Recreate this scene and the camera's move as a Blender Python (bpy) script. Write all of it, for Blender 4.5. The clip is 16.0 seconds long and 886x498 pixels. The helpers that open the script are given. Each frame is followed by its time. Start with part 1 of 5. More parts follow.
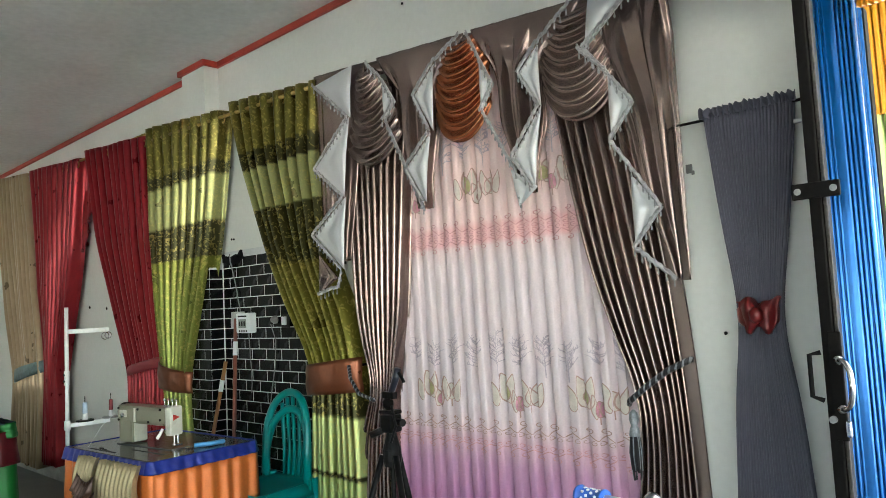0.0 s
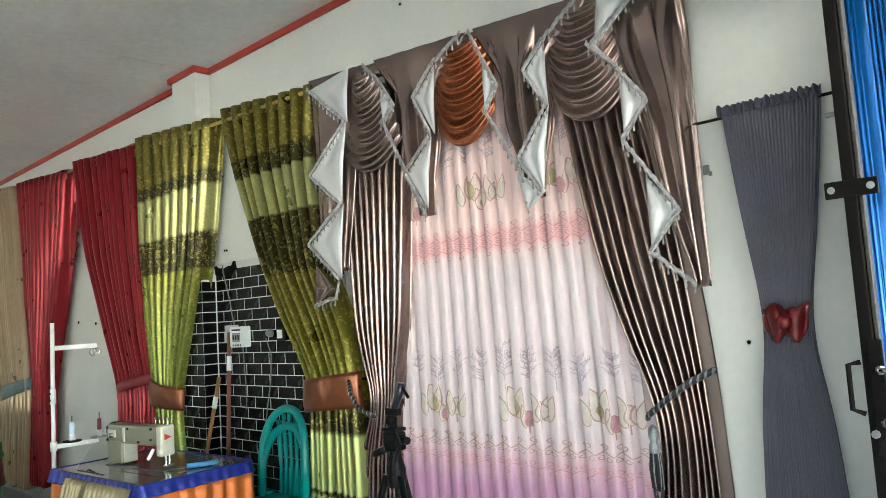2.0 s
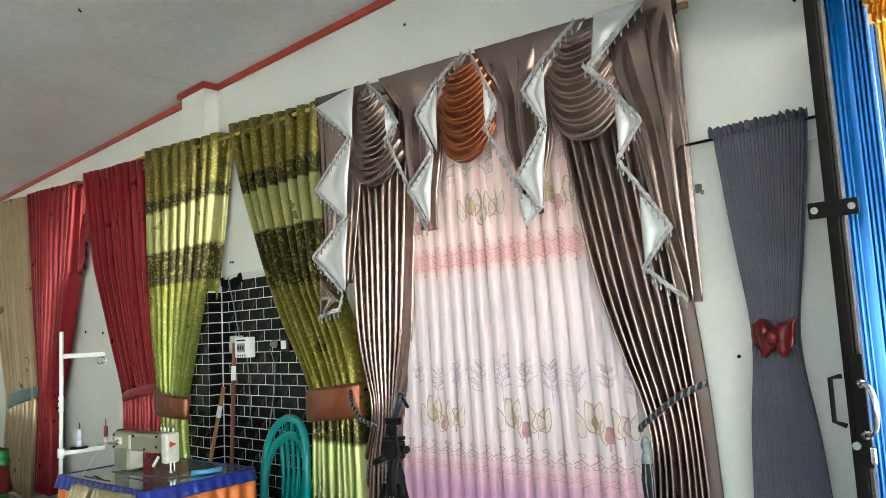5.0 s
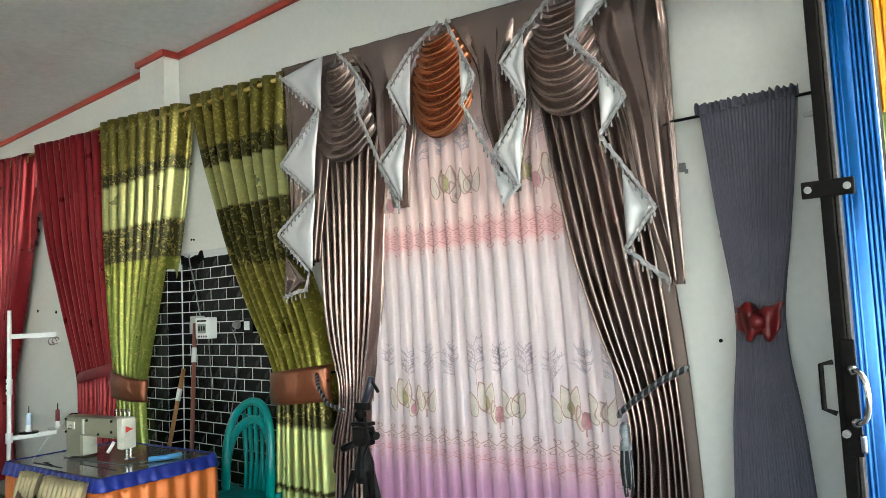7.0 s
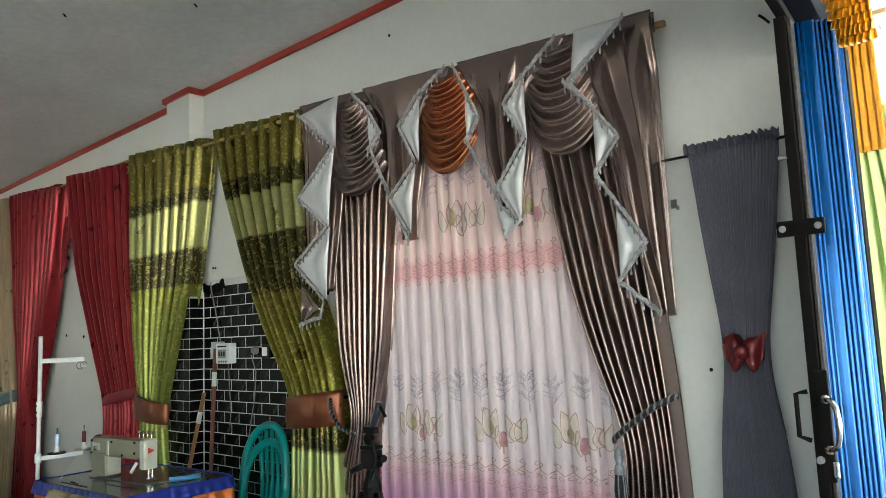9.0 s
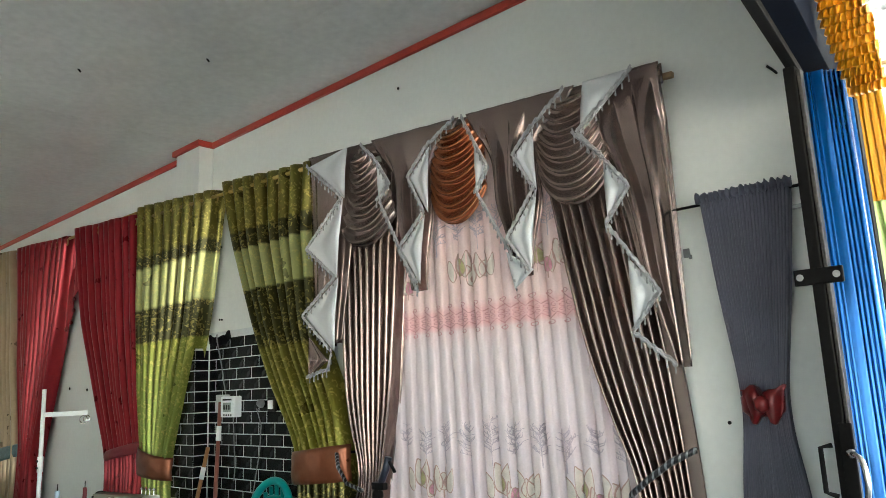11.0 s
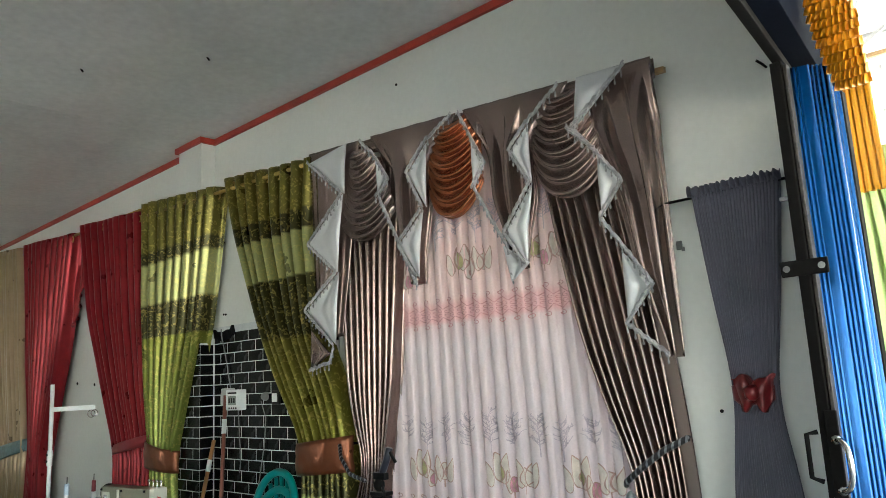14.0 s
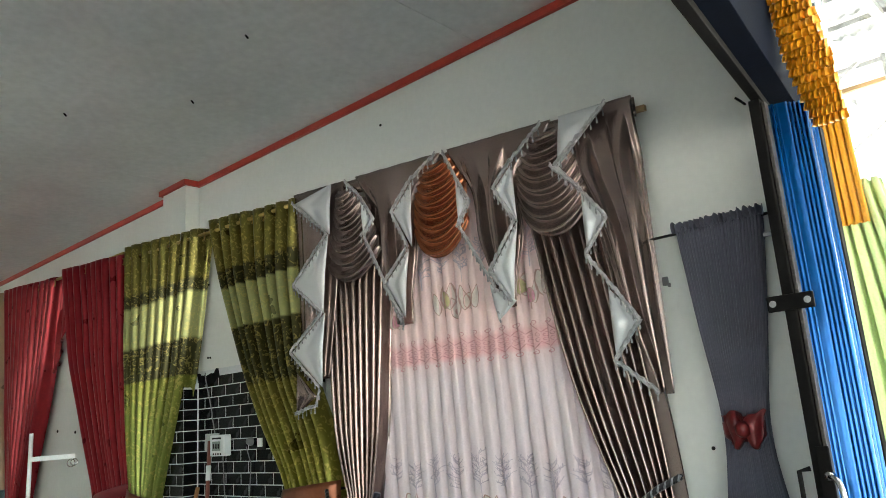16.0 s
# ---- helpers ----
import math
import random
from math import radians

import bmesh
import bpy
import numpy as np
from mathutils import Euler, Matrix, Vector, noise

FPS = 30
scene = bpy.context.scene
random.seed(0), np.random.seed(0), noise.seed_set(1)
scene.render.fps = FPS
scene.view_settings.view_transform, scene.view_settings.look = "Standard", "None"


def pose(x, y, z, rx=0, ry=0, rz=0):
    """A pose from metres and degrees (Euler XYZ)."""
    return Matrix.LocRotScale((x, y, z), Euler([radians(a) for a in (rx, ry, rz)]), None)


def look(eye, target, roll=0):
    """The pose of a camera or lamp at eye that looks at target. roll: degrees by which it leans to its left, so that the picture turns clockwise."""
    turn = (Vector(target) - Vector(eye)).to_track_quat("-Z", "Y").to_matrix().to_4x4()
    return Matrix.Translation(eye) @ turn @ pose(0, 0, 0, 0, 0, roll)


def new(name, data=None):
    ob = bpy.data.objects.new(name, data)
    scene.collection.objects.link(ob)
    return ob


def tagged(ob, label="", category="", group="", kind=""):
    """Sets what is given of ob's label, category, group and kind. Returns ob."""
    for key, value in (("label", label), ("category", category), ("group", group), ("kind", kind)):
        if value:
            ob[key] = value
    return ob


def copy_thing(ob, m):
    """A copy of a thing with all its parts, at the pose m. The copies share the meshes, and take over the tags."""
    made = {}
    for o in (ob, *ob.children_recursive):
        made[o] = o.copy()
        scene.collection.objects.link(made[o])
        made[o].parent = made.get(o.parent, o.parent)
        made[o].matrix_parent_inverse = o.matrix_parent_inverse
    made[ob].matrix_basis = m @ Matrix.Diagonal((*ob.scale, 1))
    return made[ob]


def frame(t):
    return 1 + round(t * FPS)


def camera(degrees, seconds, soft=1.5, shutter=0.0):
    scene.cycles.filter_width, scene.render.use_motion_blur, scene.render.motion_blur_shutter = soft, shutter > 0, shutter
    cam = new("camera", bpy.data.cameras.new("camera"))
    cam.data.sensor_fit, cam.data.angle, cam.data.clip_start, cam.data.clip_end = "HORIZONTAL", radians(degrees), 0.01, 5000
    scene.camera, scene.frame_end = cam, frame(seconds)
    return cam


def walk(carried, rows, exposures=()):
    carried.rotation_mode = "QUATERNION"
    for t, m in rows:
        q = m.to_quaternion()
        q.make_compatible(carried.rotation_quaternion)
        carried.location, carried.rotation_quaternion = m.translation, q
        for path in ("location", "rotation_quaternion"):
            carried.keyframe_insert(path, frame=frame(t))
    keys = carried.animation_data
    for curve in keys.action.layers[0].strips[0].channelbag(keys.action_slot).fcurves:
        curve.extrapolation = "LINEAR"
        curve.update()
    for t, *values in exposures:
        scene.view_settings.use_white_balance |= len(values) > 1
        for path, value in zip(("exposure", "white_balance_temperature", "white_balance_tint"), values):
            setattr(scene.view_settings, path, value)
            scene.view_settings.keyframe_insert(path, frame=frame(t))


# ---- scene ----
cam = camera(62.7, 16.0, 0.3)
METRES, EYE, TILT, LEAN, TURN = 0.8, 1.352, 0.0, 0.0, 43.6
ROWS = [
    (0.0, 0.0, 0.0, 0.0, 0.22, 4.36, 2.88),
    (0.5, 0.004, 0.0085, 0.0086, -0.76, 4.55, 2.65),
    (1.0, -0.0125, 0.0477, 0.0072, 0.05, 4.19, 2.93),
    (1.5, -0.0333, 0.1122, 0.0066, 0.66, 4.5, 3.18),
    (2.0, -0.0505, 0.1585, 0.0033, -0.28, 5.17, 3.55),
    (2.5, -0.055, 0.1338, 0.006, 0.01, 4.98, 3.27),
    (3.0, -0.0372, 0.0678, -0.0014, 0.2, 4.86, 2.66),
    (3.5, -0.0159, 0.0241, 0.0016, 0.32, 5.27, 2.58),
    (4.0, -0.0057, 0.0051, -0.0003, 0.72, 5.75, 2.57),
    (6.5, -0.0712, 0.1968, -0.0067, -1.69, 6.68, 3.39),
    (7.0, -0.0664, 0.2044, -0.0014, -2.76, 4.66, 2.6),
    (7.5, -0.0468, 0.1744, 0.0157, -2.14, 3.61, 2.72),
    (8.0, -0.0308, 0.1209, 0.0089, -1.88, 3.63, 2.17),
    (8.5, -0.0094, 0.0682, 0.0144, -1.14, 5.03, 2.28),
    (9.0, 0.0027, 0.0308, 0.0146, -1.05, 6.63, 2.35),
    (9.5, 0.006, 0.0103, 0.0143, -0.74, 8.02, 2.47),
    (12.0, -0.0362, 0.0814, 0.0121, -0.99, 11.41, 2.81),
    (12.5, -0.0246, 0.0619, 0.0156, -1.1, 11.15, 3.19),
    (13.0, 0.0005, 0.0271, 0.0092, -1.56, 10.3, 2.81),
    (13.5, 0.0117, 0.0001, 0.0125, -0.56, 10.08, 2.84),
    (14.0, 0.0093, -0.0036, 0.0123, -0.21, 10.09, 2.96),
    (14.5, 0.0118, -0.0064, 0.0117, -0.5, 10.57, 3.53),
    (15.0, 0.0076, -0.0039, 0.0167, -0.42, 10.7, 3.52),
    (15.5, 0.009, 0.0111, 0.0136, -0.8, 10.72, 3.9),
    (16.0, 0.013, 0.008, 0.0222, -1.07, 13.0, 4.03),
]
walk(cam, [(t, pose(0, 0, EYE, TILT, LEAN, TURN) @ pose(METRES * x, METRES * y, METRES * z, 90 + pitch, roll, yaw)) for t, x, y, z, yaw, pitch, roll in ROWS],
     [(t, e + 0.02, 6850, 0) for t, e in ((0.0, 3.62), (0.5, 3.57), (1.5, 3.78), (2.0, 3.95), (3.0, 4.02), (4.2, 3.97), (6.4, 4.15), (7.0, 3.85), (8.0, 3.42), (9.5, 3.42), (11.0, 3.58), (12.0, 3.74), (12.5, 3.7), (13.5, 3.36), (16.0, 3.36))])

# ---- world and light ----
world = bpy.data.worlds.new("sky")
scene.world = world
world.use_nodes = True
wn = world.node_tree.nodes
sky = wn.new("ShaderNodeTexSky")
sky.sky_type = "NISHITA"
sky.sun_disc = False
sky.sun_elevation, sky.sun_rotation = radians(56), radians(32)
sky.dust_density = 4.0
world.node_tree.links.new(sky.outputs[0], wn["Background"].inputs[0])
wn["Background"].inputs[1].default_value = 0.15
sun = new("sun", bpy.data.lights.new("sun", "SUN"))
sun.data.energy, sun.data.angle, sun.data.color = 4.0, radians(2), (1.0, 0.96, 0.9)
sun.matrix_world = look((2.5, 4.0, 7.0), (0, 0, 0))

# ---- materials ----
def mat(name, col, rough=0.6, metal=0.0, var=0.15, scale=5.0, fine=90.0, bump=0.08, spec=0.5, sheen=0.0, stretch=(1, 1, 1), coat=0.0, island=0.0):
    """A surface with blotches at one scale, grain at another, and fine relief."""
    m = bpy.data.materials.new(name)
    m.use_nodes = True
    nt = m.node_tree
    n, l = nt.nodes, nt.links
    b = n["Principled BSDF"]
    tc = n.new("ShaderNodeTexCoord")
    mp = n.new("ShaderNodeMapping")
    mp.inputs["Scale"].default_value = stretch
    l.new(tc.outputs["Object"], mp.inputs[0])
    big, small = n.new("ShaderNodeTexNoise"), n.new("ShaderNodeTexNoise")
    big.inputs["Scale"].default_value, big.inputs["Detail"].default_value = scale, 4
    small.inputs["Scale"].default_value, small.inputs["Detail"].default_value = fine, 3
    for t in (big, small):
        l.new(mp.outputs[0], t.inputs["Vector"])
    mixed = n.new("ShaderNodeMath")
    mixed.operation = "MULTIPLY_ADD"
    mixed.inputs[1].default_value = 0.6
    l.new(big.outputs[0], mixed.inputs[0])
    sm = n.new("ShaderNodeMath")
    sm.operation = "MULTIPLY"
    sm.inputs[1].default_value = 0.4
    l.new(small.outputs[0], sm.inputs[0])
    l.new(sm.outputs[0], mixed.inputs[2])
    ramp = n.new("ShaderNodeValToRGB")
    lo, hi = 1 - var * 1.6, 1 + var * 1.6
    ramp.color_ramp.elements[0].position, ramp.color_ramp.elements[1].position = 0.3, 0.7
    ramp.color_ramp.elements[0].color = (*[min(1, c * lo) for c in col], 1)
    ramp.color_ramp.elements[1].color = (*[min(1, c * hi) for c in col], 1)
    l.new(mixed.outputs[0], ramp.inputs[0])
    out = ramp.outputs[0]
    if island:
        info = n.new("ShaderNodeObjectInfo")
        hsv = n.new("ShaderNodeHueSaturation")
        mr = n.new("ShaderNodeMapRange")
        mr.inputs[3].default_value, mr.inputs[4].default_value = 1 - island, 1 + island
        l.new(info.outputs["Random"], mr.inputs[0])
        l.new(mr.outputs[0], hsv.inputs["Value"])
        l.new(out, hsv.inputs["Color"])
        out = hsv.outputs[0]
    l.new(out, b.inputs["Base Color"])
    rr = n.new("ShaderNodeMapRange")
    rr.inputs[3].default_value, rr.inputs[4].default_value = max(0.02, rough - 0.08), min(1, rough + 0.08)
    l.new(big.outputs[0], rr.inputs[0])
    l.new(rr.outputs[0], b.inputs["Roughness"])
    b.inputs["Metallic"].default_value = metal
    b.inputs["Specular IOR Level"].default_value = spec
    b.inputs["Sheen Weight"].default_value = sheen
    b.inputs["Coat Weight"].default_value = coat
    if bump:
        bp = n.new("ShaderNodeBump")
        bp.inputs["Strength"].default_value, bp.inputs["Distance"].default_value = bump, 0.01
        l.new(mixed.outputs[0], bp.inputs["Height"])
        l.new(bp.outputs[0], b.inputs["Normal"])
    return m


def banded(name, stops, pattern=None, rough=0.4, metal=0.2, sheen=0.2, scale=26.0, amount=0.5, bump=0.12, height=3.0):
    """A woven cloth whose colour changes by height; pattern: the colour of the brocade worked into it."""
    m = mat(name, (0.5, 0.5, 0.5), rough, metal, 0.12, 6, 160, bump, 0.5, sheen)
    n, l = m.node_tree.nodes, m.node_tree.links
    b = n["Principled BSDF"]
    grain = b.inputs["Base Color"].links[0].from_socket
    tc, sep = n.new("ShaderNodeTexCoord"), n.new("ShaderNodeSeparateXYZ")
    l.new(tc.outputs["Object"], sep.inputs[0])
    div = n.new("ShaderNodeMath")
    div.operation = "DIVIDE"
    div.inputs[1].default_value = height
    l.new(sep.outputs[2], div.inputs[0])
    ramp = n.new("ShaderNodeValToRGB")
    cr = ramp.color_ramp
    for i, (z, c) in enumerate(stops):
        e = cr.elements[i] if i < 2 else cr.elements.new(1.0)
        e.position = z / height
        e.color = (*c, 1)
    l.new(div.outputs[0], ramp.inputs[0])
    out = ramp.outputs[0]
    if pattern:
        vo = n.new("ShaderNodeTexNoise")
        vo.inputs["Scale"].default_value, vo.inputs["Detail"].default_value, vo.inputs["Distortion"].default_value = scale, 1.5, 1.6
        l.new(tc.outputs["Object"], vo.inputs["Vector"])
        pr = n.new("ShaderNodeValToRGB")
        pr.color_ramp.elements[0].position, pr.color_ramp.elements[1].position = 0.55, 0.62
        pr.color_ramp.elements[1].color = (amount, amount, amount, 1)
        l.new(vo.outputs[0], pr.inputs[0])
        mx = n.new("ShaderNodeMix")
        mx.data_type = "RGBA"
        l.new(pr.outputs[0], mx.inputs[0])
        l.new(out, mx.inputs[6])
        mx.inputs[7].default_value = (*pattern, 1)
        out = mx.outputs[2]
    mul = n.new("ShaderNodeMix")
    mul.data_type, mul.blend_type = "RGBA", "MULTIPLY"
    mul.inputs[0].default_value = 1.0
    sc = n.new("ShaderNodeMix")
    sc.data_type, sc.blend_type = "RGBA", "ADD"
    sc.inputs[0].default_value = 1.0
    l.new(grain, sc.inputs[6])
    sc.inputs[7].default_value = (0.5, 0.5, 0.5, 1)
    l.new(out, mul.inputs[6])
    l.new(sc.outputs[2], mul.inputs[7])
    l.new(mul.outputs[2], b.inputs["Base Color"])
    return m


M_WALL = mat("painted_plaster", (0.74, 0.75, 0.71), 0.55, var=0.035, scale=1.6, fine=40, bump=0.05)
M_CEIL = mat("ceiling_paint", (0.78, 0.79, 0.78), 0.42, var=0.09, scale=1.3, fine=25, bump=0.2)
M_TRIM = mat("red_paint", (0.42, 0.045, 0.028), 0.45, var=0.1, scale=8, bump=0.05)
M_FLOOR = mat("cement_floor", (0.17, 0.17, 0.163), 0.45, var=0.25, scale=3, bump=0.1)
M_PLINTH = mat("bare_cement", (0.3, 0.3, 0.28), 0.8, var=0.2, scale=9, bump=0.2)
M_GROUT = mat("pale_joint", (0.62, 0.64, 0.64), 0.7, var=0.08, scale=12)
M_BRICK = mat("black_glossy_brick", (0.0035, 0.0035, 0.004), 0.25, var=0.3, scale=14, bump=0.05, spec=0.16, island=0.3)
M_TAUPE = mat("taupe_satin", (0.3, 0.222, 0.2), 0.23, 0.85, 0.1, 7, 220, 0.015, 0.6)
M_SILVER = mat("silver_satin", (0.55, 0.56, 0.57), 0.42, 0.25, 0.05, 6, 220, 0.03, 0.6)
M_COPPER = mat("copper_satin", (0.42, 0.15, 0.07), 0.24, 0.85, 0.1, 8, 200, 0.04, 0.6)
M_FRINGE = mat("grey_braid", (0.36, 0.355, 0.36), 0.6, 0.1, 0.35, 60, 260, 0.5)
M_BEAD = mat("glass_bead", (0.42, 0.42, 0.43), 0.25, 0.3, 0.3, 40, 200, 0.1)
M_SLATE = mat("slate_blue_cloth", (0.075, 0.075, 0.1), 0.55, 0.0, 0.15, 9, 300, 0.12, 0.4)
M_BOW = mat("crimson_satin", (0.13, 0.006, 0.008), 0.35, 0.15, 0.3, 30, 200, 0.05)
M_RED = mat("crimson_jacquard", (0.25, 0.012, 0.02), 0.3, 0.5, 0.12, 14, 120, 0.05, 0.5, 0.0, (1, 1, 0.6))
M_REDTIE = mat("crimson_plain", (0.22, 0.01, 0.02), 0.45, 0.12, 0.1, 9, 120, 0.04)
M_BEIGE = banded("beige_stripe", [(0, (0.38, 0.28, 0.18)), (3, (0.44, 0.33, 0.21))], (0.22, 0.15, 0.08), 0.3, 0.5, 0.0, 20, 0.1)
M_TEAL = mat("grey_teal_cloth", (0.12, 0.19, 0.2), 0.5, 0.1, 0.3, 20)
OLIVE, DARKOL, LIGHT, GOLD = (0.15, 0.13, 0.026), (0.04, 0.038, 0.009), (0.33, 0.34, 0.14), (0.66, 0.53, 0.16)
M_GREEN1 = banded("olive_brocade_a", [(0.0, (0.2, 0.27, 0.07)), (1.2, (0.2, 0.235, 0.05)), (1.71, (0.17, 0.18, 0.028)), (1.72, DARKOL), (1.93, DARKOL), (1.936, LIGHT), (2.2, LIGHT), (2.206, DARKOL), (2.28, DARKOL), (2.29, OLIVE)], GOLD, 0.3, 0.62, 0.0, 34, 0.3, 0.05)
M_GREEN2 = banded("olive_brocade_b", [(0.0, (0.42, 0.52, 0.2)), (0.55, (0.42, 0.52, 0.2)), (0.556, DARKOL), (0.58, DARKOL), (0.586, (0.42, 0.5, 0.2)), (0.84, (0.42, 0.5, 0.2)), (0.846, DARKOL), (0.92, DARKOL), (1.1, (0.17, 0.16, 0.02)), (1.60, OLIVE), (1.61, DARKOL), (1.91, DARKOL), (1.916, LIGHT), (2.15, LIGHT), (2.156, DARKOL), (2.25, DARKOL), (2.26, OLIVE)], GOLD, 0.3, 0.62, 0.0, 34, 0.3, 0.05)
M_BROWNTIE = mat("brown_satin", (0.2, 0.065, 0.03), 0.32, 0.6, 0.1, 10)
M_SHEER = banded("blush_sheer", [(0.0, (0.4, 0.13, 0.33)), (0.55, (0.46, 0.2, 0.38)), (0.70, (0.54, 0.29, 0.44)), (0.80, (0.68, 0.45, 0.52)), (0.86, (0.72, 0.58, 0.6)), (0.95, (0.74, 0.63, 0.655)), (1.5, (0.74, 0.63, 0.65)), (1.585, (0.75, 0.6, 0.6)), (1.60, (0.76, 0.45, 0.46)), (1.665, (0.76, 0.47, 0.47)), (1.69, (0.82, 0.62, 0.6)), (2.1, (0.8, 0.62, 0.6)), (2.4, (0.8, 0.62, 0.6))], None, 0.6, 0.0, 0.0)
M_STEEL = mat("dark_steel", (0.0055, 0.0048, 0.0045), 0.7, 0.0, 0.3, 12, 90, 0.12, 0.1)
M_CHROME = mat("chrome", (0.65, 0.65, 0.66), 0.16, 1.0, 0.06, 9, 90, 0.0)
M_GALV = mat("galvanised", (0.4, 0.4, 0.4), 0.4, 0.8, 0.2, 20)
M_BLUE = mat("blue_enamel", (0.004, 0.1, 0.34), 0.2, 0.55, 0.12, 7, 60, 0.04, 0.6)
M_NAVY = mat("navy_enamel", (0.003, 0.005, 0.011), 0.9, 0.0, 0.3, 5, spec=0.05)
M_BLACK = mat("black_plastic", (0.006, 0.006, 0.0065), 0.5, 0.0, 0.3, 20, spec=0.15)
M_WHITE = mat("white_enamel", (0.78, 0.8, 0.8), 0.35, 0.0, 0.06, 14)
M_YELLOW = mat("marigold_satin", (0.64, 0.28, 0.012), 0.45, 0.05, 0.12, 10, 160, 0.05)
M_LIME = mat("lime_voile", (0.6, 0.74, 0.33), 0.6, 0.0, 0.1, 6, 160, 0.05)
M_ROOF = mat("zinc_sheet", (0.4, 0.41, 0.41), 0.4, 0.5, 0.1, 3)
M_GROUND = mat("concrete_yard", (0.52, 0.51, 0.49), 0.85, 0.0, 0.15, 2, 40, 0.2)


# ---- making meshes ----
def thing(name, at, label, category, group="", kind=""):
    ob = new(name)
    ob.location = at
    ob.empty_display_size = 0.05
    return tagged(ob, label, category, group, kind)


def link(name, me, material, parent=None, label=""):
    if material and not me.materials:
        me.materials.append(material)
    ob = new(name, me)
    if parent:
        ob.parent = parent
        if parent.type == "EMPTY":
            ob.matrix_parent_inverse = Matrix.Translation(-parent.location)
    if label:
        tagged(ob, label)
    return ob


def part(name, bm, material, parent=None, label="", smooth=False):
    me = bpy.data.meshes.new(name)
    bm.normal_update()
    bm.to_mesh(me)
    bm.free()
    if smooth:
        me.polygons.foreach_set("use_smooth", [True] * len(me.polygons))
    return link(name, me, material, parent, label)


def box(lo, hi, bev=0.0, bm=None):
    bm = bm or bmesh.new()
    r = bmesh.ops.create_cube(bm, size=1)
    for v in r["verts"]:
        v.co = Vector([lo[i] + (v.co[i] + 0.5) * (hi[i] - lo[i]) for i in range(3)])
    if bev:
        es = list({e for v in r["verts"] for e in v.link_edges})
        bmesh.ops.bevel(bm, geom=es, offset=bev, segments=2, affect="EDGES", profile=0.6)
    return bm


def tube(points, radius, bm=None, sides=8, caps=True):
    """A round bar along points; radius: one, or one a point."""
    bm = bm or bmesh.new()
    pts = [Vector(p) for p in points]
    rad = radius if isinstance(radius, (list, tuple)) else [radius] * len(pts)
    rings, ref = [], None
    for i, p in enumerate(pts):
        d = (pts[min(i + 1, len(pts) - 1)] - pts[max(i - 1, 0)]).normalized()
        if ref is None:
            ref = d.orthogonal().normalized()
        ref = (ref - d * ref.dot(d)).normalized()
        side = d.cross(ref)
        rings.append([bm.verts.new(p + rad[i] * (math.cos(a) * ref + math.sin(a) * side)) for a in [2 * math.pi * k / sides for k in range(sides)]])
    for a, b in zip(rings, rings[1:]):
        for k in range(sides):
            bm.faces.new((a[k], a[(k + 1) % sides], b[(k + 1) % sides], b[k]))
    if caps:
        bm.faces.new(rings[0][::-1])
        bm.faces.new(rings[-1])
    return bm


def sheet(name, grid, material, parent=None, label="", thick=0.003, close=False):
    """A cloth from rows of places, given thickness."""
    rows, cols = len(grid), len(grid[0])
    verts = [tuple(p) for row in grid for p in row]
    faces = [(r * cols + c, r * cols + (c + 1) % cols, (r + 1) * cols + (c + 1) % cols, (r + 1) * cols + c) for r in range(rows - 1) for c in range(cols if close else cols - 1)]
    me = bpy.data.meshes.new(name)
    me.from_pydata(verts, [], faces)
    me.polygons.foreach_set("use_smooth", [True] * len(faces))
    ob = link(name, me, material, parent, label)
    if thick:
        s = ob.modifiers.new("thickness", "SOLIDIFY")
        s.thickness, s.offset = thick, 0
    return ob


def lathe(profile, at, bm=None, sides=16):
    """A turned form; profile: (radius, height) rows."""
    bm = bm or bmesh.new()
    rings = [[bm.verts.new((at[0] + max(r, 1e-4) * math.cos(2 * math.pi * k / sides), at[1] + max(r, 1e-4) * math.sin(2 * math.pi * k / sides), at[2] + h)) for k in range(sides)] for r, h in profile]
    for a, b in zip(rings, rings[1:]):
        for k in range(sides):
            bm.faces.new((a[k], a[(k + 1) % sides], b[(k + 1) % sides], b[k]))
    bm.faces.new(rings[0][::-1])
    bm.faces.new(rings[-1])
    return bm


def smooth_keys(keys, z):
    """xl, xr at height z, eased between (z, xl, xr) rows from top to bottom."""
    for (z0, a0, b0), (z1, a1, b1) in zip(keys, keys[1:]):
        if z >= z1:
            k = min(1, max(0, (z0 - z) / (z0 - z1)))
            return a0 + (a1 - a0) * k, b0 + (b1 - b0) * k
    return keys[-1][1], keys[-1][2]


